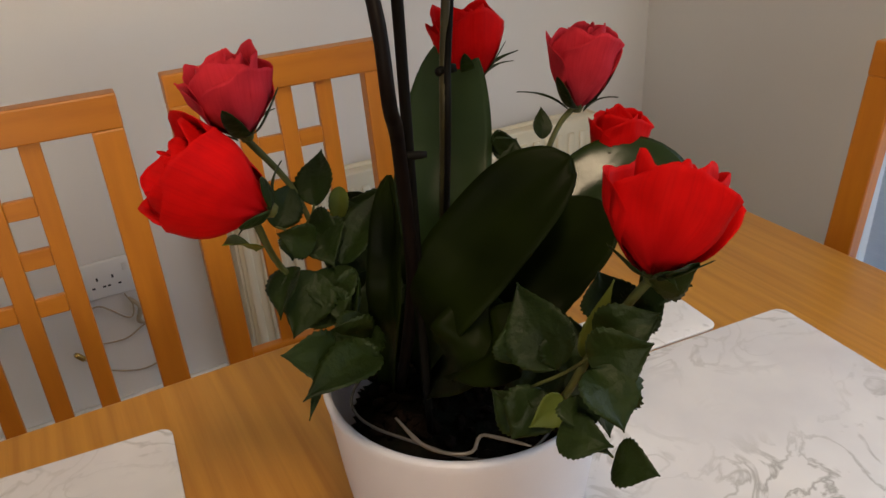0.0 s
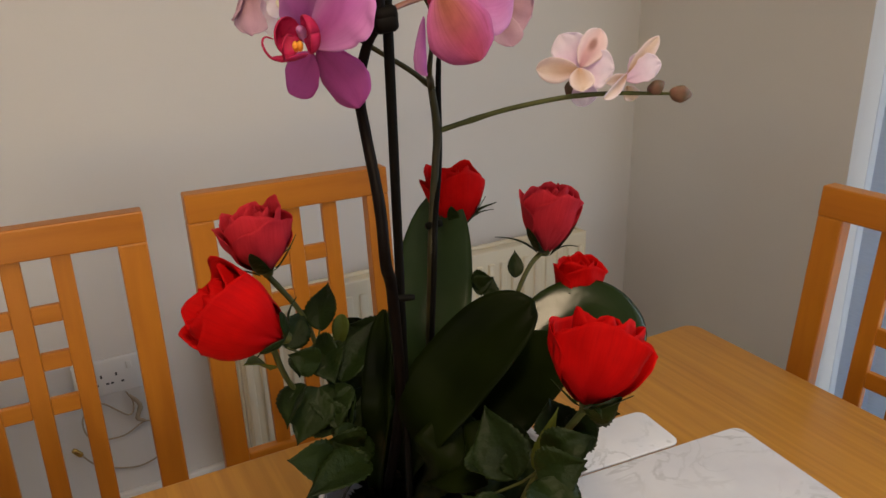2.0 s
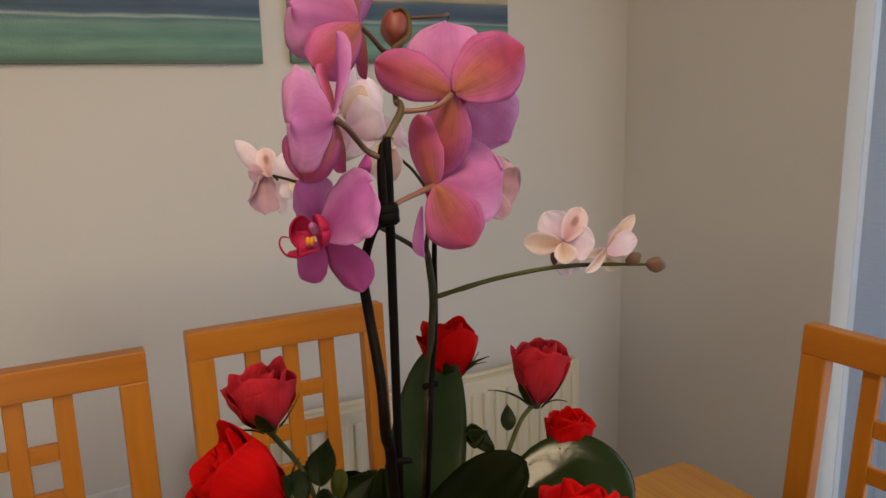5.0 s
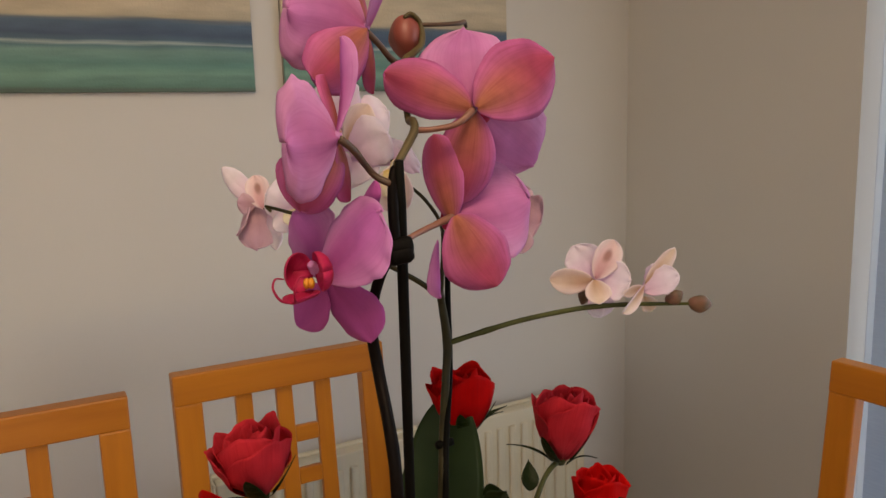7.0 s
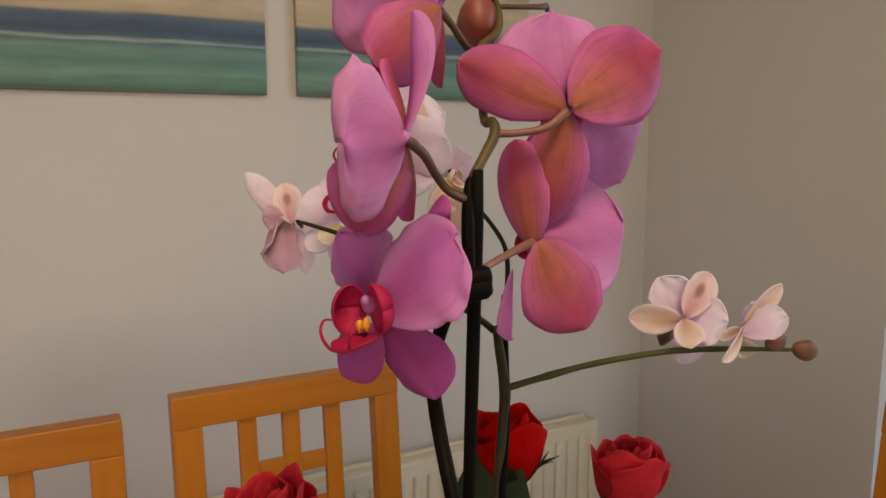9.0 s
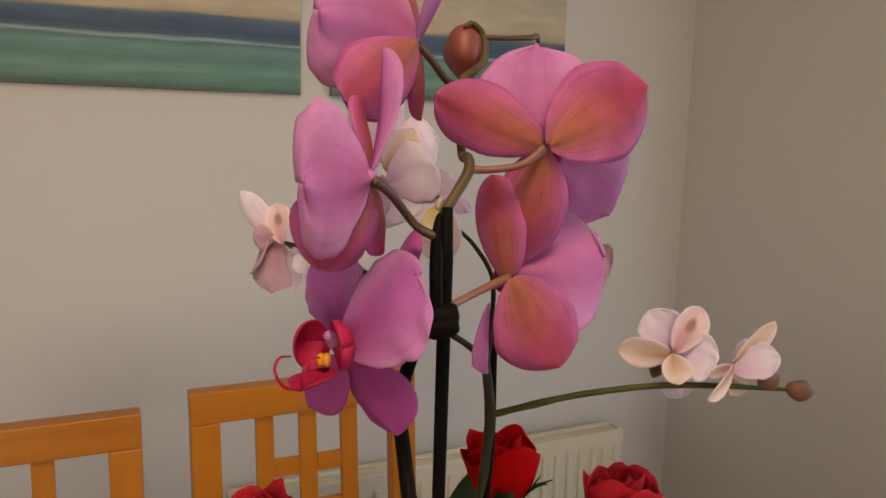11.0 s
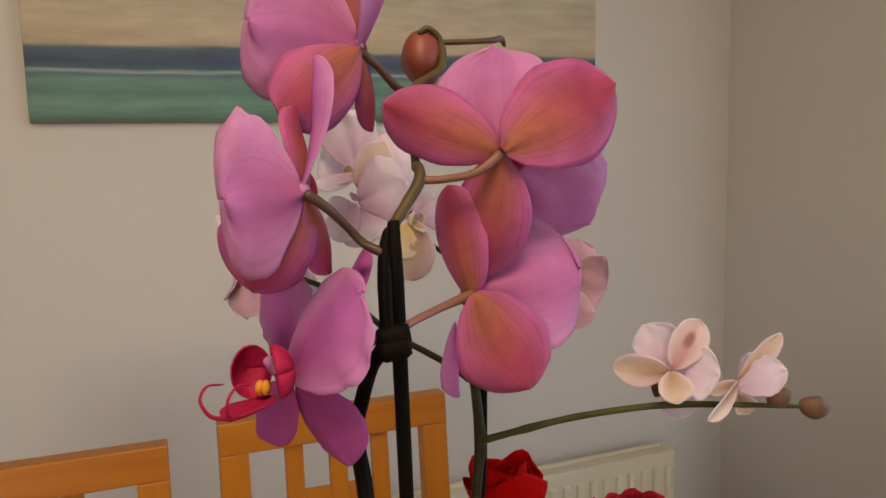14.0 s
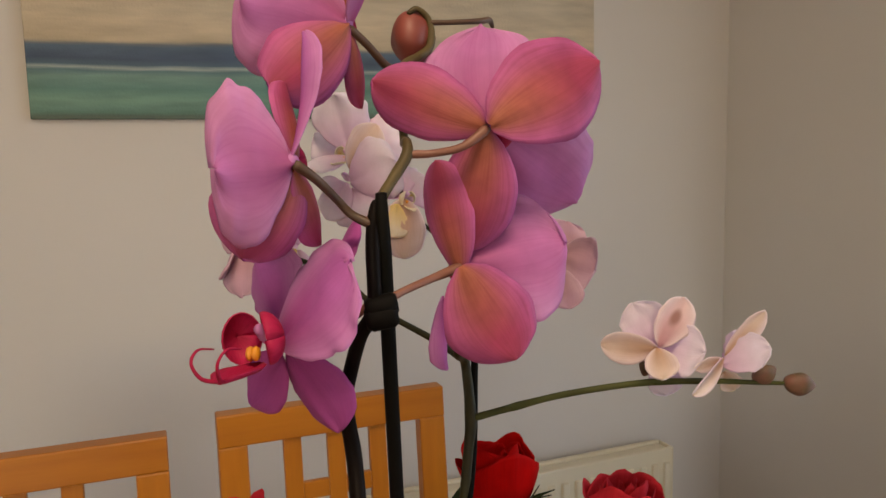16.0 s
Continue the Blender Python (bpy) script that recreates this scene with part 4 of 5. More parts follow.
# lower flower on that side, nodding
shaped_flower(PINKS[1], (-0.0395, -0.0770, 1.2670), (0.7000, 0.6500, -0.3000), [
    ("petal", (-0.0450, -0.0700, 1.2540), (-0.0430, -0.0640, 1.2195), .012, (0.5990, -0.8005, 0.0000), -0.50, 0.05),
    ("sepal", (-0.0400, -0.0785, 1.2650), (-0.0530, -0.0815, 1.3125), .024, (0.75, 0.66, 0.0000), 0.26, 0.10),
    ("petal", (-0.0392, -0.0755, 1.2670), (0.0105, -0.0815, 1.2755), .061, (0.10, 0.92, -0.36), 0.08, 0.02),
    ("sepal", (-0.0437, -0.0875, 1.2695), (-0.0240, -0.0985, 1.2290), .041, (0.25, 0.90, -0.30), 0.14, 0.04),
], (0.0961, -0.0412, -0.9945), "", 0.8, 0.006)
for pts in ([(-0.0835, -0.0935, 1.2895), (-0.0905, -0.0900, 1.2935), (-0.0964, -0.0902, 1.2998), (-0.1060, -0.0985, 1.3080), (-0.1145, -0.1015, 1.3140)],
            [(-0.0583, -0.0616, 1.3517), (-0.0655, -0.0625, 1.3540), (-0.0745, -0.0655, 1.3620), (-0.0835, -0.0690, 1.3683)]):
    ob("pedicel", tube(pts, [0.0021, 0.0018, 0.0017, 0.0019, 0.0022][:len(pts)], 8, 6), STEM_BROWN)
for pts in ([(-0.0650, -0.0848, 1.3165), (-0.0560, -0.0870, 1.3165), (-0.0440, -0.0925, 1.3190), (-0.0325, -0.0925, 1.3265)],
            [(-0.0790, -0.0940, 1.2590), (-0.0700, -0.0895, 1.2615), (-0.0560, -0.0840, 1.2645), (-0.0405, -0.0800, 1.2680)],
            [(-0.0840, -0.0940, 1.2600), (-0.0890, -0.0890, 1.2540), (-0.0961, -0.0834, 1.2486), (-0.1105, -0.0810, 1.2454)]):
    ob("pedicel", tube(pts, [0.0018, 0.0016, 0.0017, 0.0024], 8, 6), PEDICEL)
bud(orchid, (-0.0452, -0.0395, 1.3686), (0.10, 0.05, -1.0), 0.027, 0.0100, BUD_RED, "closed reddish-brown flower bud")

# strap leaves, the inner ones in the shade-darkened green
ob("leaf", strap_leaf([(0.0123, 0.0755, 0.8450), (-0.0081, 0.0230, 0.9678), (0.0161, 0.0470, 1.0334), (0.0385, 0.0666, 1.1027)], 0.069, ((-0.3882, -0.9051, 0.1736), (-0.6187, -0.7858, 0.0000)), 0.12), LEAF_LIT, "broad upright dark green strap leaf")
ob("leaf", strap_leaf([(-0.0227, 0.0501, 0.8450), (-0.0554, -0.0564, 0.9646), (-0.0308, -0.0694, 1.0068), (-0.0001, -0.0779, 1.0404), (0.0271, -0.0842, 1.0595)], 0.058, ((-0.7705, -0.4776, 0.4226), (-0.5246, -0.5584, 0.6428)), 0.10), LEAF_SHADED)
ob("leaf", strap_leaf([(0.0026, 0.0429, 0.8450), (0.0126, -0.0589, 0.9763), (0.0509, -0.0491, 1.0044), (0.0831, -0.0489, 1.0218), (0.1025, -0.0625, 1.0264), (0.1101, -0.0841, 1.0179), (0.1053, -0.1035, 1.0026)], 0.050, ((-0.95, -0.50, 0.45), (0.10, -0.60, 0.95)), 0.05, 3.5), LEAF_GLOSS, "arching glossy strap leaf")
ob("leaf", strap_leaf([(-0.0125, 0.0345, 0.8450), (-0.0251, -0.0635, 0.9575), (0.0139, -0.0757, 0.9919), (0.0536, -0.0980, 1.0207)], 0.074, ((-0.4197, -0.6409, 0.6428), (-0.1971, -0.4595, 0.8660)), 0.10), LEAF_SHADED)
ob("leaf", strap_leaf([(-0.0311, 0.0648, 0.8450), (-0.0565, 0.0145, 0.9546), (-0.0541, 0.0425, 0.9823), (-0.0573, 0.0673, 1.0041)], 0.042, ((-0.0527, -0.9381, 0.3420), (-0.1469, -0.6257, 0.7660)), 0.12), LEAF_SHADED)
ob("leaf", strap_leaf([(-0.0500, 0.0412, 0.8450), (-0.0784, -0.0437, 0.9660), (-0.0717, -0.0400, 1.0101), (-0.0623, -0.0269, 1.0510)], 0.026, ((-0.8010, -0.5990, 0.0000), (-0.8895, -0.4492, 0.0872)), 0.3), LEAF_SHADED)
ob("leaf", strap_leaf([(-0.0150, 0.0021, 0.8450), (-0.0449, -0.0957, 0.9503), (-0.0272, -0.1172, 0.9722), (-0.0151, -0.1428, 0.9825)], 0.05, ((-0.1971, -0.4595, 0.8660), (-0.1348, -0.3143, 0.9397)), 0.1), LEAF_SHADED)

# low filler leaves, added to stand for the dark shade inside the pot
ob("leaf", strap_leaf([(-0.0266, 0.0178, 0.8450), (-0.0559, -0.0804, 0.9452), (-0.0395, -0.0879, 0.9680), (-0.0217, -0.0915, 0.9775)], 0.045, ((-0.2788, -0.6498, 0.7071), (-0.2534, -0.5907, 0.7660)), 0.1), LEAF_SHADED)
ob("leaf", strap_leaf([(0.0066, 0.0403, 0.8450), (-0.0255, -0.0237, 0.9172), (-0.0136, -0.0073, 0.9228), (-0.0048, -0.0008, 0.9307)], 0.045, ((-0.3705, -0.8636, 0.3420), (-0.3414, -0.7959, 0.5000)), 0.1), LEAF_SHADED)

# ---- white orchid on its own stem ----
white = thing("white_orchid", (PX, PY, 0.84), "pale pink-white moth orchid with long flowering side branches", "orchid")


def wo(name, bm, mat, label=""):
    return ob(name, bm, mat, label, white)


wo("stake", tube([(0.0080, 0.0560, 0.8450), (-0.0195, -0.0215, 1.0584), (-0.0140, -0.0160, 1.1027), (-0.0020, -0.0030, 1.1500), (0.0072, 0.0134, 1.1958), (0.0155, 0.0271, 1.2178)], 0.0022, 10, 4), STAKE, "thin black plant stake")
wo("stem", tube([(0.0115, 0.0659, 0.8450), (-0.0201, -0.0184, 1.0606), (-0.0141, -0.0116, 1.1023), (-0.0061, -0.0050, 1.1500), (-0.0025, -0.0017, 1.1697), (-0.0006, 0.0094, 1.1996), (-0.0216, -0.0291, 1.2161), (-0.0154, -0.0221, 1.2338), (-0.0122, -0.0152, 1.2543), (-0.0199, -0.0077, 1.2711), (-0.0316, -0.0034, 1.2833), (-0.0391, 0.0002, 1.2978), (-0.0397, 0.0155, 1.3149)],
                [0.0031, 0.003, 0.003, 0.0029, 0.0033, 0.0027, 0.0019, 0.0015, 0.0013, 0.0012, 0.0011, 0.0010, 0.0009], 10, 5, 0.2), STEM_OLIVE, "olive green flower stem")
C2 = (-0.0145, -0.0124, 1.1027)
wo("clip", tube([Vector(C2) + Vector((-0.005, 0, -0.001)), Vector(C2), Vector(C2) + Vector((0.007, -0.003, 0.001))], 0.0030, 10, 3), STAKE, "black plastic stem clip")
wo("branch", tube([(-0.0013, -0.0024, 1.1697), (0.0152, -0.0116, 1.1755), (0.0420, -0.0277, 1.1845), (0.0747, -0.0496, 1.1924), (0.0996, -0.0668, 1.1949), (0.1234, -0.0785, 1.1943), (0.1456, -0.0872, 1.1929)],
                  [0.0022, 0.002, 0.0019, 0.0018, 0.0016, 0.0013, 0.001], 8, 5, 0.4), STEM_GREEN, "slender green side branch")
wo("branch", tube([(-0.0006, 0.0094, 1.1996), (-0.0193, 0.0075, 1.2140), (-0.0491, 0.0121, 1.2335), (-0.0669, 0.0269, 1.2505), (-0.0882, 0.0316, 1.2614), (-0.1121, 0.0384, 1.2702)],
                  [0.002, 0.0018, 0.0017, 0.0016, 0.0014, 0.0010], 8, 5, 0.3), STEM_OLIVE)
bud(white, (0.1479, -0.0885, 1.1929), (1, -0.4, -0.15), 0.017, 0.0058, BUD_GREY, "small closed mauve bud")
bud(white, (0.1317, -0.0805, 1.1982), (0.9, -0.3, 0.5), 0.014, 0.0048, BUD_GREY, "")
bud(white, (0.0963, -0.0297, 1.1946), (-0.3, 0.2, -0.9), 0.014, 0.0048, BUD_GREY, "")
WHITE_TINTS = {"petal": (PALE, PALE_BACK), "sepal": (PALE, PALE_SEPAL), "sepal spotted": (PALE, PALE_SPOT), "petal cream": (PALE_LIP, PALE_SEPAL), "petal mauve": (PALE_MAUVE_SHADED, PALE_MAUVE_SHADED)}
# two flowers along the side branch, seen from behind
shaped_flower(WHITES[0], (0.0889, -0.0488, 1.2107), (0.62, 0.75, 0.17), [
    ("petal", (0.0871, -0.0501, 1.2106), (0.0737, -0.0464, 1.2347), 0.026, (0.40, 0.90, 0.10), -0.15, 0.05),
    ("petal", (0.0871, -0.0523, 1.2112), (0.0973, -0.0734, 1.2120), 0.027, (0.30, 0.90, -0.25), -0.15, 0.05),
    ("sepal", (0.0818, -0.0564, 1.2123), (0.0603, -0.0358, 1.2111), 0.019, (0.40, 0.90, 0.10), -0.15, 0.05),
    ("sepal spotted", (0.0807, -0.0590, 1.2138), (0.0957, -0.0612, 1.2388), 0.021, (0.40, 0.90, 0.10), -0.15, 0.05),
    ("sepal", (0.0792, -0.0595, 1.2134), (0.0779, -0.0671, 1.1987), 0.018, (0.40, 0.90, 0.10), -0.15, 0.05),
    ("petal", (0.0880, -0.0499, 1.2022), (0.0888, -0.0575, 1.1866), 0.020, (0.40, 0.90, 0.10), -0.15, 0.05),
], (0, 0, 1), "pale white-pink orchid flower", 0.0, 0.0, white, WHITE_TINTS)
shaped_flower(WHITES[1], (0.1134, -0.0714, 1.2078), (0.80, 0.35, -0.30), [
    ("petal", (0.1092, -0.0746, 1.2043), (0.1196, -0.0946, 1.2177), 0.021, (0.20, 0.70, -0.65), -0.15, 0.05),
    ("petal", (0.1154, -0.0702, 1.2072), (0.1244, -0.0766, 1.2187), 0.020, (0.40, 0.90, 0.10), -0.15, 0.05),
    ("sepal", (0.1105, -0.0743, 1.2090), (0.1250, -0.0877, 1.2328), 0.011, (0.55, 0.80, 0.20), -0.15, 0.05),
    ("sepal", (0.1084, -0.0757, 1.2084), (0.0814, -0.0903, 1.1960), 0.010, (0.60, 0.50, 0.30), -0.30, 0.12),
    ("sepal", (0.1108, -0.0727, 1.2066), (0.0922, -0.0737, 1.2041), 0.008, (0.40, 0.90, 0.10), -0.15, 0.05),
    ("petal cream", (0.1134, -0.0707, 1.1994), (0.1179, -0.0744, 1.1900), 0.012, (0.40, 0.90, 0.10), -0.15, 0.05),
], (0, 0, 1), "", 0.0, 0.0, white, WHITE_TINTS)
# three flowers behind the pink ones
shaped_flower(WHITES[0], (-0.0581, 0.0312, 1.3168), (-0.80, -0.55, 0.10), [
    ("petal", (-0.0578, 0.0316, 1.3198), (-0.0652, 0.0306, 1.3499), 0.032, (-0.45, -0.88, 0.10), -0.15, 0.05),
    ("sepal", (-0.0603, 0.0277, 1.3164), (-0.0820, 0.0271, 1.3111), 0.014, (-0.2, -0.6, 0.75), -0.15, 0.05),
    ("sepal", (-0.0602, 0.0222, 1.3097), (-0.0454, 0.0152, 1.3323), 0.021, (0.40, 0.90, 0.10), -0.15, 0.05),
    ("petal", (-0.0498, 0.0306, 1.3212), (-0.0262, 0.0306, 1.3278), 0.034, (-0.45, -0.88, 0.10), -0.15, 0.05),
    ("sepal", (-0.0645, 0.0252, 1.3037), (-0.0687, 0.0216, 1.2972), 0.014, (-0.45, -0.88, 0.10), -0.15, 0.05),
    ("petal", (-0.0575, 0.0353, 1.3167), (-0.0713, 0.0495, 1.3285), 0.028, (-0.45, -0.88, 0.10), -0.15, 0.05),
], (0, 0, 1), "white orchid flower with a yellow lip", 0.95, 0.0, white, WHITE_TINTS)
shaped_flower(WHITES[1], (-0.0644, 0.0122, 1.3044), (-0.75, -0.60, 0.05), [
    ("petal", (-0.0634, 0.0115, 1.3030), (-0.0431, -0.0040, 1.3140), 0.034, (-0.45, -0.88, 0.10), -0.15, 0.05),
    ("petal", (-0.0625, 0.0129, 1.2999), (-0.0589, 0.0043, 1.2829), 0.030, (-0.45, -0.88, 0.10), -0.15, 0.05),
    ("sepal", (-0.0650, 0.0100, 1.3026), (-0.0775, 0.0102, 1.2848), 0.018, (-0.45, -0.88, 0.10), -0.15, 0.05),
    ("sepal", (-0.0687, 0.0094, 1.3033), (-0.0790, 0.0100, 1.3003), 0.012, (-0.45, -0.88, 0.10), -0.15, 0.05),
], (0, 0, 1), "", 0.0, 0.0, white, WHITE_TINTS)
shaped_flower(WHITES[2], (-0.0380, -0.0004, 1.2945), (0.20, -0.90, -0.20), [
    ("sepal", (-0.0387, -0.0023, 1.2941), (-0.0444, -0.0112, 1.2641), 0.026, (0.40, 0.90, 0.10), -0.15, 0.05),
    ("petal", (-0.0372, -0.0007, 1.2945), (-0.0258, -0.0018, 1.3037), 0.030, (-0.45, -0.88, 0.10), -0.15, 0.05),
    ("petal", (-0.0386, -0.0002, 1.2945), (-0.0417, 0.0077, 1.3082), 0.026, (-0.45, -0.88, 0.10), -0.15, 0.05),
    ("petal cream", (-0.0428, -0.0032, 1.2915), (-0.0473, -0.0062, 1.2746), 0.016, (-0.45, -0.88, 0.10), -0.15, 0.05),
], (0, 0, 1), "", 0.8, 0.0, white, WHITE_TINTS)
# behind the nodding pink flower, its shade put into the mauve petal colour
shaped_flower(WHITES[2], (0.0649, 0.0165, 1.2567), (0.90, 0.30, -0.17), [
    ("petal mauve", (0.0648, 0.0163, 1.2551), (0.0828, 0.0032, 1.2472), 0.036, (0.40, 0.90, 0.10), -0.15, 0.05),
    ("petal mauve", (0.0660, 0.0182, 1.2564), (0.0730, 0.0203, 1.2745), 0.030, (0.40, 0.90, 0.10), -0.15, 0.05),
    ("petal mauve", (0.0631, 0.0114, 1.2474), (0.0640, 0.0032, 1.2252), 0.022, (0.40, 0.90, 0.10), -0.15, 0.05),
], (0, 0, 1), "", 0.0, 0.0, white, WHITE_TINTS)
# end of the other branch
shaped_flower(WHITES[2], (-0.1107, 0.0557, 1.2704), (-0.85, 0.20, 0.40), [
    ("sepal", (-0.1099, 0.0545, 1.2679), (-0.1262, 0.0846, 1.2932), 0.015, (-0.45, -0.88, 0.10), -0.15, 0.05),
    ("sepal spotted", (-0.1104, 0.0500, 1.2675), (-0.1132, 0.0589, 1.2891), 0.017, (0.40, 0.90, 0.10), -0.15, 0.05),
    ("petal mauve", (-0.1134, 0.0597, 1.2711), (-0.1158, 0.0486, 1.2405), 0.025, (-0.45, -0.88, 0.10), -0.15, 0.05),
    ("petal mauve", (-0.1164, 0.0588, 1.2705), (-0.1271, 0.0519, 1.2514), 0.015, (-0.90, 0.20, 0.30), -0.15, 0.05),
    ("sepal", (-0.1053, 0.0513, 1.2653), (-0.1043, 0.0458, 1.2398), 0.011, (-0.45, -0.88, 0.10), -0.15, 0.05),
    ("petal mauve", (-0.1145, 0.0531, 1.2709), (-0.1252, 0.0566, 1.2713), 0.014, (-0.45, -0.88, 0.10), -0.15, 0.05),
], (0, 0, 1), "small pale pink-white orchid flower", 0.0, 0.0, white, WHITE_TINTS)
shaped_flower(WHITES[0], (-0.0866, 0.0381, 1.2703), (-0.88, -0.30, 0.10), [
    ("petal", (-0.0868, 0.0377, 1.2687), (-0.1078, 0.0471, 1.2785), 0.029, (-0.45, -0.88, 0.10), -0.15, 0.05),
    ("petal", (-0.0859, 0.0400, 1.2701), (-0.0904, 0.0508, 1.2910), 0.026, (-0.45, -0.88, 0.10), -0.15, 0.05),
    ("sepal", (-0.0889, 0.0359, 1.2664), (-0.1073, 0.0374, 1.2540), 0.015, (-0.45, -0.88, 0.10), -0.15, 0.05),
    ("petal cream", (-0.0888, 0.0335, 1.2666), (-0.1016, 0.0335, 1.2590), 0.010, (-0.45, -0.88, 0.10), -0.15, 0.05),
    ("sepal", (-0.0865, 0.0391, 1.2660), (-0.0884, 0.0319, 1.2454), 0.016, (-0.45, -0.88, 0.10), -0.15, 0.05),
], (0, 0, 1), "", 0.0, 0.0, white, WHITE_TINTS)
wo("lip", tube([(-0.0919, 0.0305, 1.2830), (-0.0956, 0.0325, 1.2830), (-0.0979, 0.0327, 1.2794), (-0.0969, 0.0311, 1.2757), (-0.0926, 0.0286, 1.2748)], [0.0008, 0.0013, 0.0015, 0.0013, 0.0008], 8, 5), LIP, "crimson curled lip of a pale flower")
wo("branch", tube([(-0.1121, 0.0384, 1.2702), (-0.1065, 0.0474, 1.2657), (-0.1122, 0.0551, 1.2697)], [0.0011, 0.0010, 0.0009], 8, 4), STEM_GREEN)

# ---- roses ----


def rose_petal(theta, half, r0, r1, h, flare, seed, lean=0.0):
    """A cupped petal of a rose bloom about local z."""
    def fn(u, v):
        prof = math.sin(min(v * 1.15, 1.0) * math.pi / 2) ** 0.75
        r = r0 + (r1 - r0) * prof + flare * max(0, v - 0.72) ** 1.6 * 6
        r *= 1 - 0.40 * max(0, v - 0.5) ** 1.5 * (1 - min(flare / 0.0025, 0.7))
        r += 0.0030 * noise.noise(Vector((u * 2.2, v * 2.5, seed))) + 0.0010 * v * noise.noise(Vector((u * 5.0, v * 5.0, seed + 8))) + 0.0035 * max(0, v - 0.7) * math.exp(-(u * 3.0) ** 2)
        wid = half * (0.35 + 0.65 * min(1, v * 1.9) ** 0.8) * (1 - 0.10 * max(0, v - 0.8) * 5)
        a = theta + u * wid + lean * v
        top = h * (1 - 0.18 * abs(u) ** 2.2 + 0.06 * math.exp(-(u * 3.0) ** 2) + 0.07 * noise.noise(Vector((u * 1.7, seed, 2))) + 0.02 * noise.noise(Vector((u * 5.5, seed, 4))))
        z = top * v - flare * max(0, v - 0.8) ** 2 * 8 * h / 0.05
        r += 0.10 * r1 * abs(u) ** 3 * v
        return (r * math.cos(a), r * math.sin(a), z)
    return sheet(lambda u, v: fn(-u, v), 16, 14, 0.0006)


def rose(base, axis, H_, R_, mat, stem, label, openness=1.0, seed=0, sepal_len=0.026, spin=0.0, reach=0.5):
    """A rose: base is where the bloom meets its stem; stem runs from there down."""
    rnd = random.Random(seed)
    o = thing("rose", stem[-1], label, "rose", "cut roses in the pot")
    bm = lathe([(0, -0.006), (0.0035, -0.005), (0.0055, 0.0), (0.0062, 0.004), (0.004, 0.008), (0, 0.009)], 14)
    b = part("bloom", bm, STEM_GREEN, None, "red rose bloom")
    b.parent = o
    b.matrix_parent_inverse = Matrix.Translation(-o.location)
    b.matrix_basis = frame_of(base, axis, (0.3, 0.2, 1)) @ pose(0, 0, 0, 0, 0, spin)
    rows = ((0.22, 2, 0.92, 1.3, 0.0), (0.45, 3, 0.97, 1.2, 0.0), (0.66, 3, 1.0, 1.25, 0.0003), (0.86, 3, 1.0, 1.25, 0.0012 * openness), (1.0, 3, 0.96, 1.15, 0.0030 * openness))
    a = 0.0
    for frac, n, hh, half, flare in rows:
        a += 0.7
        for k in range(n):
            th = a + 2 * math.pi * k / n + rnd.uniform(-0.25, 0.25)
            part("petal", rose_petal(th, half * rnd.uniform(0.9, 1.12), 0.004, R_ * frac * rnd.uniform(0.94, 1.06), H_ * hh * rnd.uniform(0.88, 1.06), flare * rnd.uniform(0.5, 1.8), seed + rnd.random() * 50, 0.15), [mat, mat], b)
    for k in range(5):
        th = 2 * math.pi * k / 5 + rnd.uniform(-0.3, 0.3)
        out = (0.10, 1.0, 0.18, 0.75, 0.12)[k] + rnd.uniform(-0.05, 0.1)
        L = sepal_len * (1.5 if out > 0.5 else 0.85)
        d = Vector((math.cos(th), math.sin(th), 0))
        bs = d * 0.005
        tipv = bs + d * (0.010 + L * 0.6 * out) + Vector((0, 0, L * (1.0 - 0.75 * out) - 0.002))
        if out > 0.5:
            bm = rose_leaf(bs, tipv, 0.0048, Vector((0, 0, 1)) + d * -0.6 * (1 - out), None, 0.25, seed + k)
        else:
            def hug(u, v, th=th, k=k):
                zz = v * reach
                r = 0.0042 + (R_ * 1.03 - 0.004) * math.sin(min(zz * 1.15, 1.0) * math.pi / 2) ** 0.75 + 0.0030 + 0.004 * v * v
                wd = 0.0072 * (0.8 + 0.2 * v) * max(1 - v ** 2.2, 0.002) ** 0.7
                return (r * math.cos(th + u * wd / r), r * math.sin(th + u * wd / r), zz * H_ - 0.001)
            bm = sheet(lambda u, v: hug(-u, v), 6, 14, 0.0006)
        part("sepal", bm, [LEAF_ROSE, LEAF_ROSE], b)
    local(part("stem", tube(stem, [0.0024] + [0.0020] * (len(stem) - 1), 9, 6, 0.15), STEM_GREEN), o)
    return o


def leaves(o, rows):
    for k, (b, t, w, n, m) in enumerate(rows):
        local(part("leaf", rose_leaf(b, t, w, n, None, 0.15, k * 1.3), [m, m]), o)


def stalks(o, rows):
    for pts in rows:
        local(part("leaf_stalk", tube(pts, 0.0009, 6, 4), STEM_GREEN), o)


r1 = rose((-0.1384, -0.0294, 1.0505), (-0.7702, 0.2558, 0.5200), 0.062, 0.029, RED, [(-0.1467, -0.0256, 1.0486), (-0.1309, -0.0030, 1.0000), (-0.1049, 0.0084, 0.9561), (-0.0571, 0.0817, 0.8450)], "open bright red rose leaning out over the pot", 1.2, 71, 0.016, 36, 0.22)
r2 = rose((-0.1257, 0.0468, 1.0701), (-0.1526, 0.1390, 0.9700), 0.047, 0.0255, ROSE_PINK, [(-0.1285, 0.0484, 1.0701), (-0.1031, 0.0446, 1.0290), (-0.0902, 0.0428, 0.9838), (-0.0822, 0.0299, 0.9369), (-0.0499, 0.0865, 0.8450)], "half-open coral red rose above the leaves", 1.1, 22, 0.024, 40)
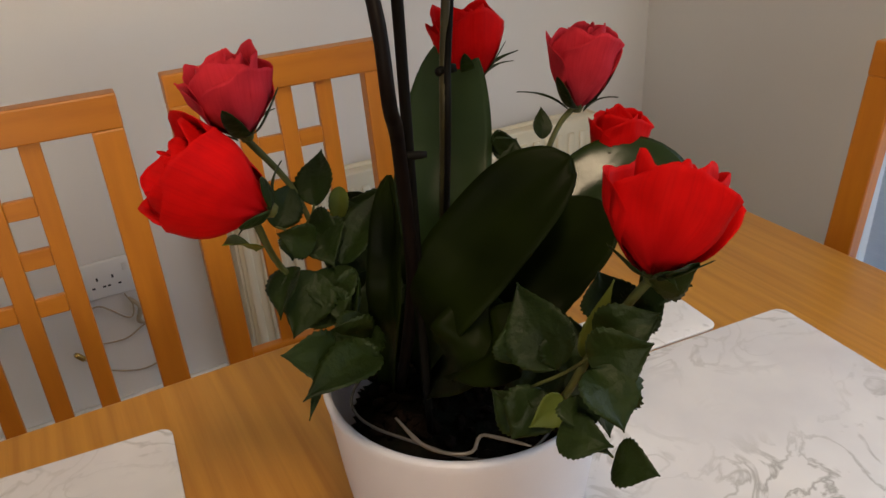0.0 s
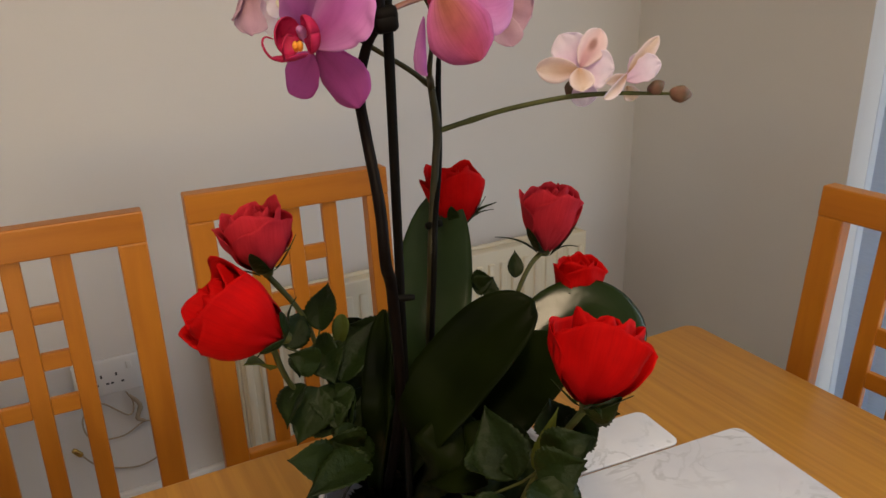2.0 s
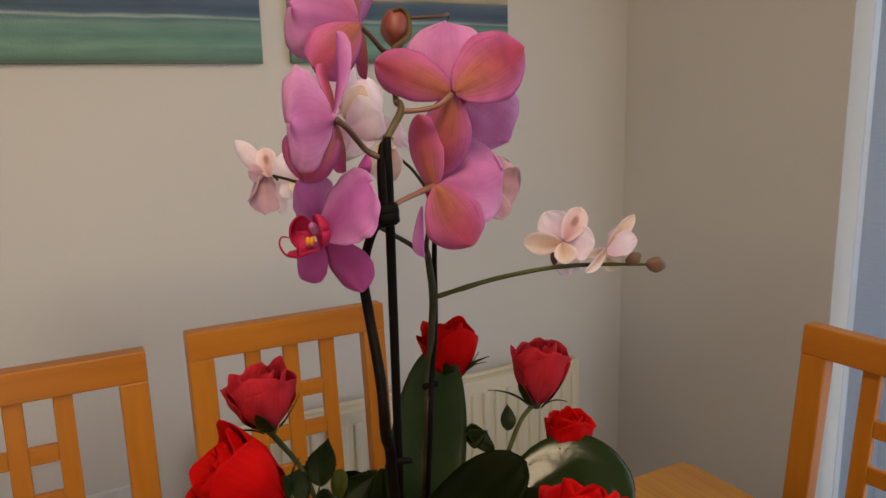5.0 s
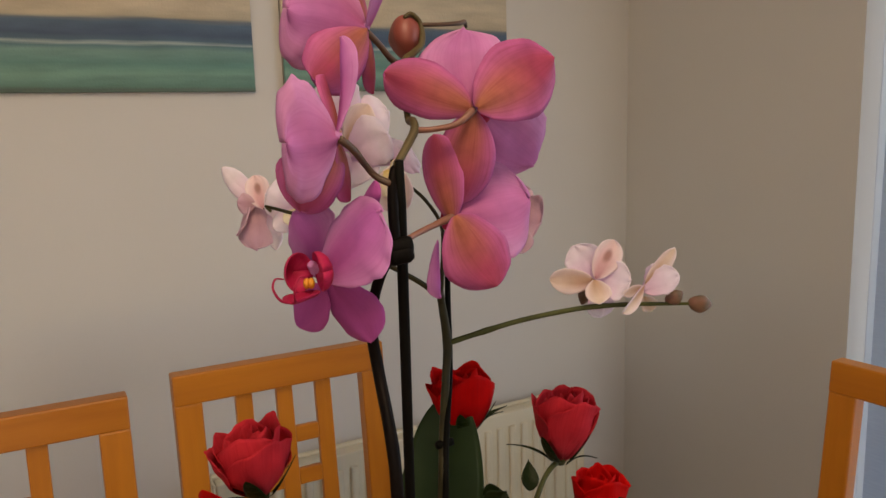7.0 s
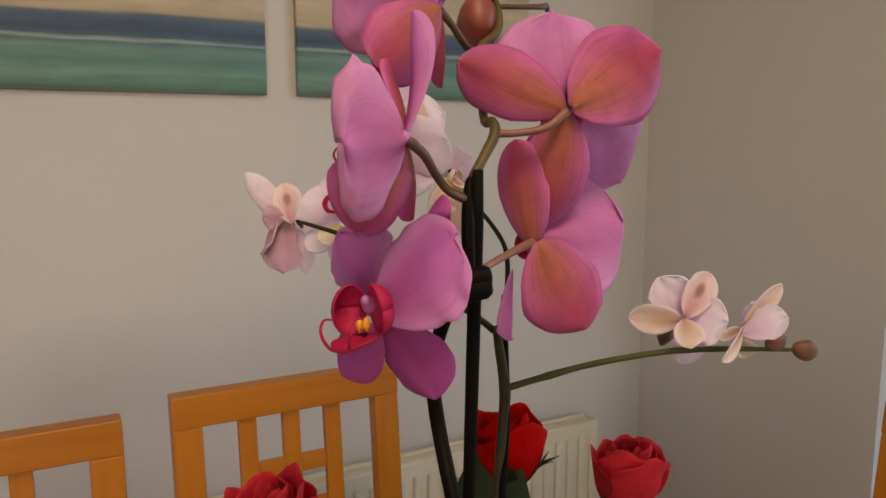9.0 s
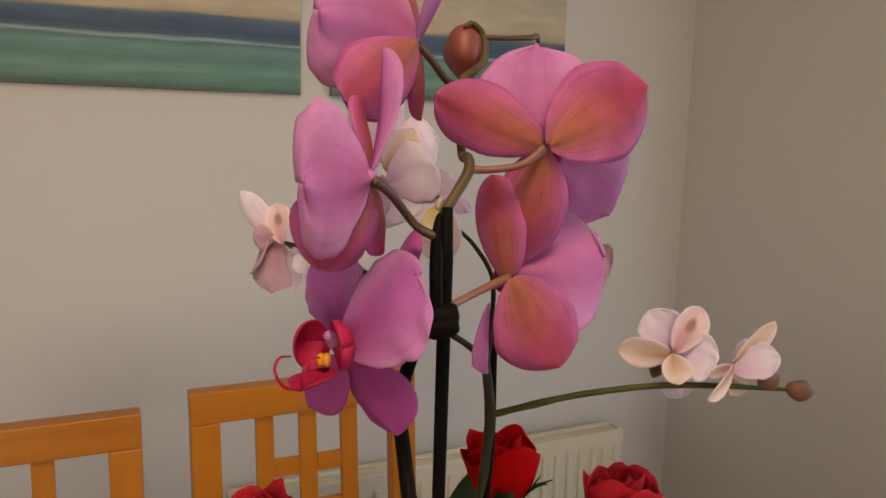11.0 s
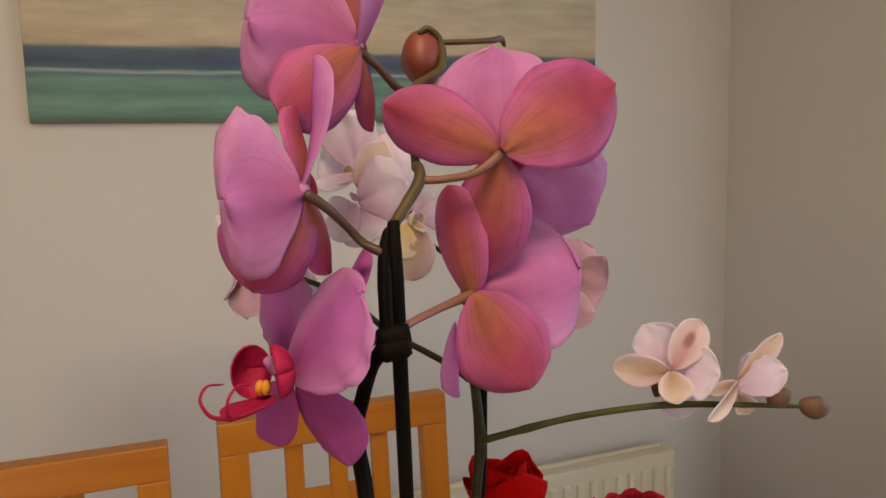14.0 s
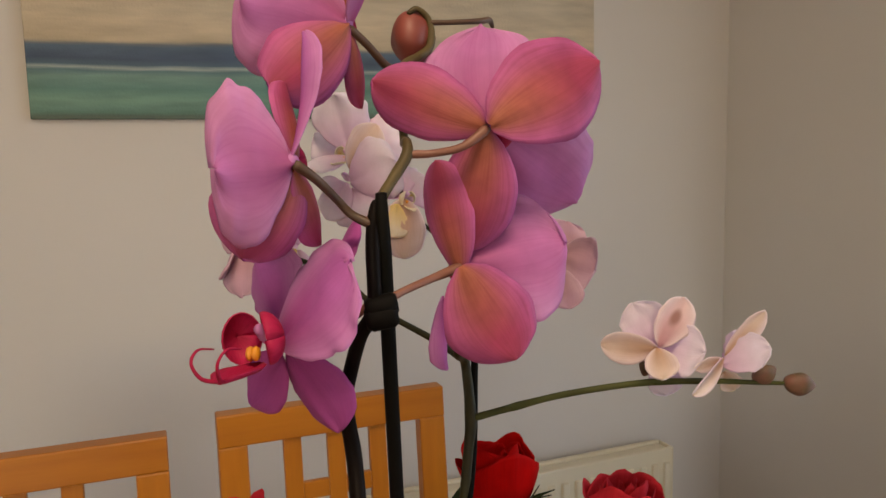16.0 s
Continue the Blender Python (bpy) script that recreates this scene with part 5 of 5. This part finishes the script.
r3 = rose((-0.0190, -0.2040, 1.0536), (0.2996, 0.1794, 0.9000), 0.048, 0.0265, RED, [(-0.0173, -0.2045, 1.0549), (-0.0251, -0.1952, 1.0353), (-0.0358, -0.1862, 1.0092), (-0.0383, -0.1690, 0.9718), (0.0287, -0.0568, 0.8450)], "open scarlet rose leaning over the pot's front", 1.0, 33, 0.016, 70, 0.25)
r4 = rose((0.0490, 0.0655, 1.0693), (-0.0645, 0.0915, 0.9900), 0.051, 0.025, RED, [(0.0499, 0.0650, 1.0693), (0.0441, 0.0448, 1.0495), (0.0149, 0.0169, 0.9775), (0.0268, 0.0763, 0.8450)], "half-open red rose behind an upright leaf", 0.8, 44, 0.03, 20)
r5 = rose((0.1088, 0.0156, 1.0500), (0.0528, -0.0285, 0.9900), 0.055, 0.0235, ROSE_PINK, [(0.1099, 0.0154, 1.0515), (0.0893, 0.0134, 1.0357), (0.0547, -0.0044, 0.9973), (0.0563, 0.0674, 0.8450)], "half-open coral red rose on a straight stem", 1.1, 55, 0.032, 100)
r6 = rose((0.1086, -0.0313, 1.0144), (0.0646, 0.0788, 0.9900), 0.040, 0.019, RED, [(0.1086, -0.0313, 1.0144), (0.0841, -0.0310, 0.9993), (0.0407, -0.0383, 0.9709), (0.0472, 0.0527, 0.8450)], "small red rose behind a broad leaf", 1.1, 66, 0.02)

UP, CAMW = (0, 0, 1), (-0.3808, -0.8877, 0.2588)
LEFTUP, RIGHTUP, LOWER = (-0.8417, -0.3366, 0.4226), (0.3365, -0.8413, 0.4226), (-0.3808, -0.8877, -0.2588)
leaves(r1, [
    ((-0.1431, -0.0058, 1.0167), (-0.1629, -0.0134, 1.0297), 0.024, UP, LEAF_PALE),
    ((-0.1222, -0.0028, 0.9971), (-0.1416, -0.0195, 0.9736), 0.030, LEFTUP, LEAF_ROSE),
    ((-0.1084, -0.0024, 0.9884), (-0.1344, -0.0205, 0.9569), 0.036, CAMW, LEAF_ROSE),
    ((-0.0969, 0.0032, 0.9863), (-0.1070, -0.0299, 0.9646), 0.034, CAMW, LEAF_ROSE),
    ((-0.1209, -0.0633, 0.9607), (-0.1522, -0.0626, 0.9775), 0.032, (-0.2534, -0.5907, 0.7660), LEAF_ROSE),
    ((-0.0962, -0.0631, 0.9610), (-0.1501, -0.0857, 0.9619), 0.030, (-0.4843, -0.5154, 0.7071), LEAF_ROSE),
    ((-0.1036, 0.0046, 1.0042), (-0.1263, 0.0098, 1.0147), 0.024, CAMW, LEAF_ROSE),
    ((-0.1044, -0.0218, 0.9592), (-0.1140, -0.0031, 0.9823), 0.034, CAMW, LEAF_ROSE),
    ((-0.0847, -0.0143, 0.9675), (-0.1095, -0.0103, 0.9740), 0.036, LEFTUP, LEAF_ROSE),
    ((-0.0934, -0.0440, 0.9527), (-0.1201, -0.0407, 0.9673), 0.038, CAMW, LEAF_ROSE),
    ((-0.1075, -0.0659, 0.9466), (-0.1154, -0.0480, 0.9697), 0.034, CAMW, LEAF_ROSE),
    ((-0.1304, -0.0674, 0.9670), (-0.1489, -0.0841, 0.9444), 0.007, CAMW, LEAF_ROSE),
])
leaves(r2, [
    ((-0.0929, 0.0326, 1.0177), (-0.0752, 0.0590, 1.0453), 0.028, (-0.6744, -0.7179, 0.1736), LEAF_ROSE),
    ((-0.1213, 0.0299, 1.0102), (-0.1005, 0.0451, 1.0322), 0.026, (-0.2251, -0.9586, 0.1736), LEAF_ROSE),
    ((-0.0993, 0.0305, 1.0087), (-0.0861, 0.0061, 1.0004), 0.028, CAMW, LEAF_ROSE),
    ((-0.0949, 0.0271, 1.0067), (-0.0980, -0.0061, 0.9910), 0.036, CAMW, LEAF_ROSE),
    ((-0.0916, 0.0013, 0.9876), (-0.0471, 0.0147, 1.0273), 0.026, (-0.7527, -0.5629, 0.3420), LEAF_ROSE),
    ((-0.0870, 0.0058, 0.9777), (-0.0985, -0.0288, 0.9524), 0.036, LEFTUP, LEAF_ROSE),
    ((-0.0692, 0.0470, 1.0196), (-0.0782, 0.0353, 0.9922), 0.014, CAMW, LEAF_PALE),
    ((-0.0878, -0.0290, 0.9614), (-0.1203, -0.0579, 0.9489), 0.034, CAMW, LEAF_ROSE),
    ((-0.0726, 0.0077, 0.9721), (-0.0786, 0.0290, 1.0026), 0.040, CAMW, LEAF_ROSE),
    ((-0.0625, -0.0045, 0.9389), (-0.0697, 0.0192, 0.9725), 0.040, CAMW, LEAF_ROSE),
    ((-0.1052, 0.0317, 1.0057), (-0.1194, 0.0126, 0.9933), 0.026, LEFTUP, LEAF_ROSE),
    ((-0.0424, 0.0279, 0.9893), (-0.0613, 0.0589, 1.0037), 0.040, (-0.3229, -0.7528, 0.5736), LEAF_ROSE),
])
stalks(r2, [[(-0.1019, 0.0299, 1.0055), (-0.0960, 0.0307, 1.0118), (-0.0929, 0.0326, 1.0177)], [(-0.1023, 0.0261, 0.9988), (-0.1123, 0.0285, 1.0049), (-0.1213, 0.0299, 1.0102)]])
leaves(r3, [
    ((-0.0435, -0.1684, 0.9896), (-0.0450, -0.1345, 1.0239), 0.036, (-0.6093, -0.7739, 0.1736), LEAF_ROSE),
    ((-0.0476, -0.1624, 0.9750), (-0.0683, -0.1648, 0.9530), 0.030, (-0.7429, -0.6640, 0.0872), LEAF_ROSE),
    ((-0.0539, -0.1640, 0.9561), (-0.0651, -0.1391, 0.9669), 0.026, (-0.6744, -0.7179, 0.1736), LEAF_ROSE),
    ((-0.0411, -0.1727, 0.9738), (-0.0627, -0.1733, 0.9649), 0.018, (-0.3705, -0.8636, 0.3420), LEAF_PALE),
    ((-0.0272, -0.1914, 1.0186), (-0.0169, -0.2075, 1.0324), 0.020, (-0.3414, -0.7959, 0.5000), LEAF_ROSE),
    ((-0.0316, -0.1809, 1.0110), (-0.0198, -0.2057, 1.0116), 0.032, CAMW, LEAF_ROSE),
    ((-0.0329, -0.1835, 0.9948), (-0.0333, -0.2008, 0.9655), 0.034, RIGHTUP, LEAF_ROSE),
    ((-0.0412, -0.1737, 0.9506), (-0.0337, -0.1999, 0.9560), 0.022, UP, LEAF_ROSE),
    ((-0.0306, -0.1987, 0.9498), (-0.0248, -0.2237, 0.9557), 0.024, (-0.1980, -0.8430, 0.5000), LEAF_ROSE),
    ((-0.0392, -0.1825, 1.0018), (-0.0309, -0.1915, 1.0472), 0.011, (-0.7344, -0.6564, 0.1736), LEAF_PALE),
    ((-0.0261, -0.2089, 1.0541), (-0.0089, -0.2196, 1.0618), 0.030, (-0.3414, -0.7959, -0.5000), LEAF_ROSE),
    ((-0.0352, -0.1691, 0.9849), (-0.0250, -0.1548, 1.0072), 0.036, CAMW, LEAF_ROSE),
    ((-0.0398, -0.1357, 0.9730), (-0.0399, -0.1226, 0.9950), 0.032, CAMW, LEAF_ROSE),
    ((-0.0350, -0.1556, 0.9438), (-0.0229, -0.1543, 0.9777), 0.034, CAMW, LEAF_ROSE),
    ((-0.0262, -0.1809, 0.9729), (-0.0163, -0.1904, 0.9975), 0.034, CAMW, LEAF_ROSE),
    ((-0.0379, -0.1328, 0.9368), (-0.0190, -0.1251, 0.9660), 0.036, CAMW, LEAF_ROSE),
    ((-0.0148, -0.1748, 1.0144), (-0.0149, -0.1629, 1.0343), 0.030, CAMW, LEAF_ROSE),
    ((-0.0448, -0.1973, 1.0255), (-0.0228, -0.2131, 1.0393), 0.026, (-0.3414, -0.7959, 0.5000), LEAF_ROSE),
    ((-0.0528, -0.2029, 1.0199), (-0.0316, -0.2202, 1.0304), 0.032, CAMW, LEAF_ROSE),
    ((-0.0540, -0.2082, 1.0207), (-0.0546, -0.2315, 1.0023), 0.034, (0.10, -0.85, 0.45), LEAF_ROSE),
    ((-0.0636, -0.2094, 1.0104), (-0.0674, -0.2225, 1.0000), 0.022, CAMW, LEAF_ROSE),
    ((-0.0766, -0.2133, 0.9990), (-0.0636, -0.2341, 1.0009), 0.020, (-0.3, -0.6, 0.74), LEAF_ROSE),
    ((-0.0149, -0.1905, 1.0414), (-0.0006, -0.2089, 1.0442), 0.022, (-0.3, -0.7, 0.6), LEAF_ROSE),
    ((-0.0176, -0.1877, 1.0224), (-0.0050, -0.1987, 1.0361), 0.024, (-0.3414, -0.7959, 0.5000), LEAF_ROSE),
])
stalks(r3, [[(-0.0418, -0.1896, 1.0089), (-0.0427, -0.1742, 0.9913), (-0.0522, -0.1590, 0.9765)], [(-0.0382, -0.1735, 0.9749), (-0.0379, -0.1872, 0.9629), (-0.0306, -0.1987, 0.9498)]])
leaves(r5, [((0.0759, 0.0120, 1.0325), (0.0842, 0.0254, 1.0515), 0.014, CAMW, LEAF_ROSE), ((0.0446, 0.0162, 1.0233), (0.0572, 0.0169, 1.0352), 0.03, CAMW, LEAF_ROSE)])
leaves(r4, [((0.0390, 0.0236, 1.0309), (0.0567, 0.0161, 1.0334), 0.022, CAMW, LEAF_ROSE), ((0.0525, 0.0612, 1.0737), (0.0857, 0.0587, 1.0874), 0.006, UP, LEAF_ROSE)])
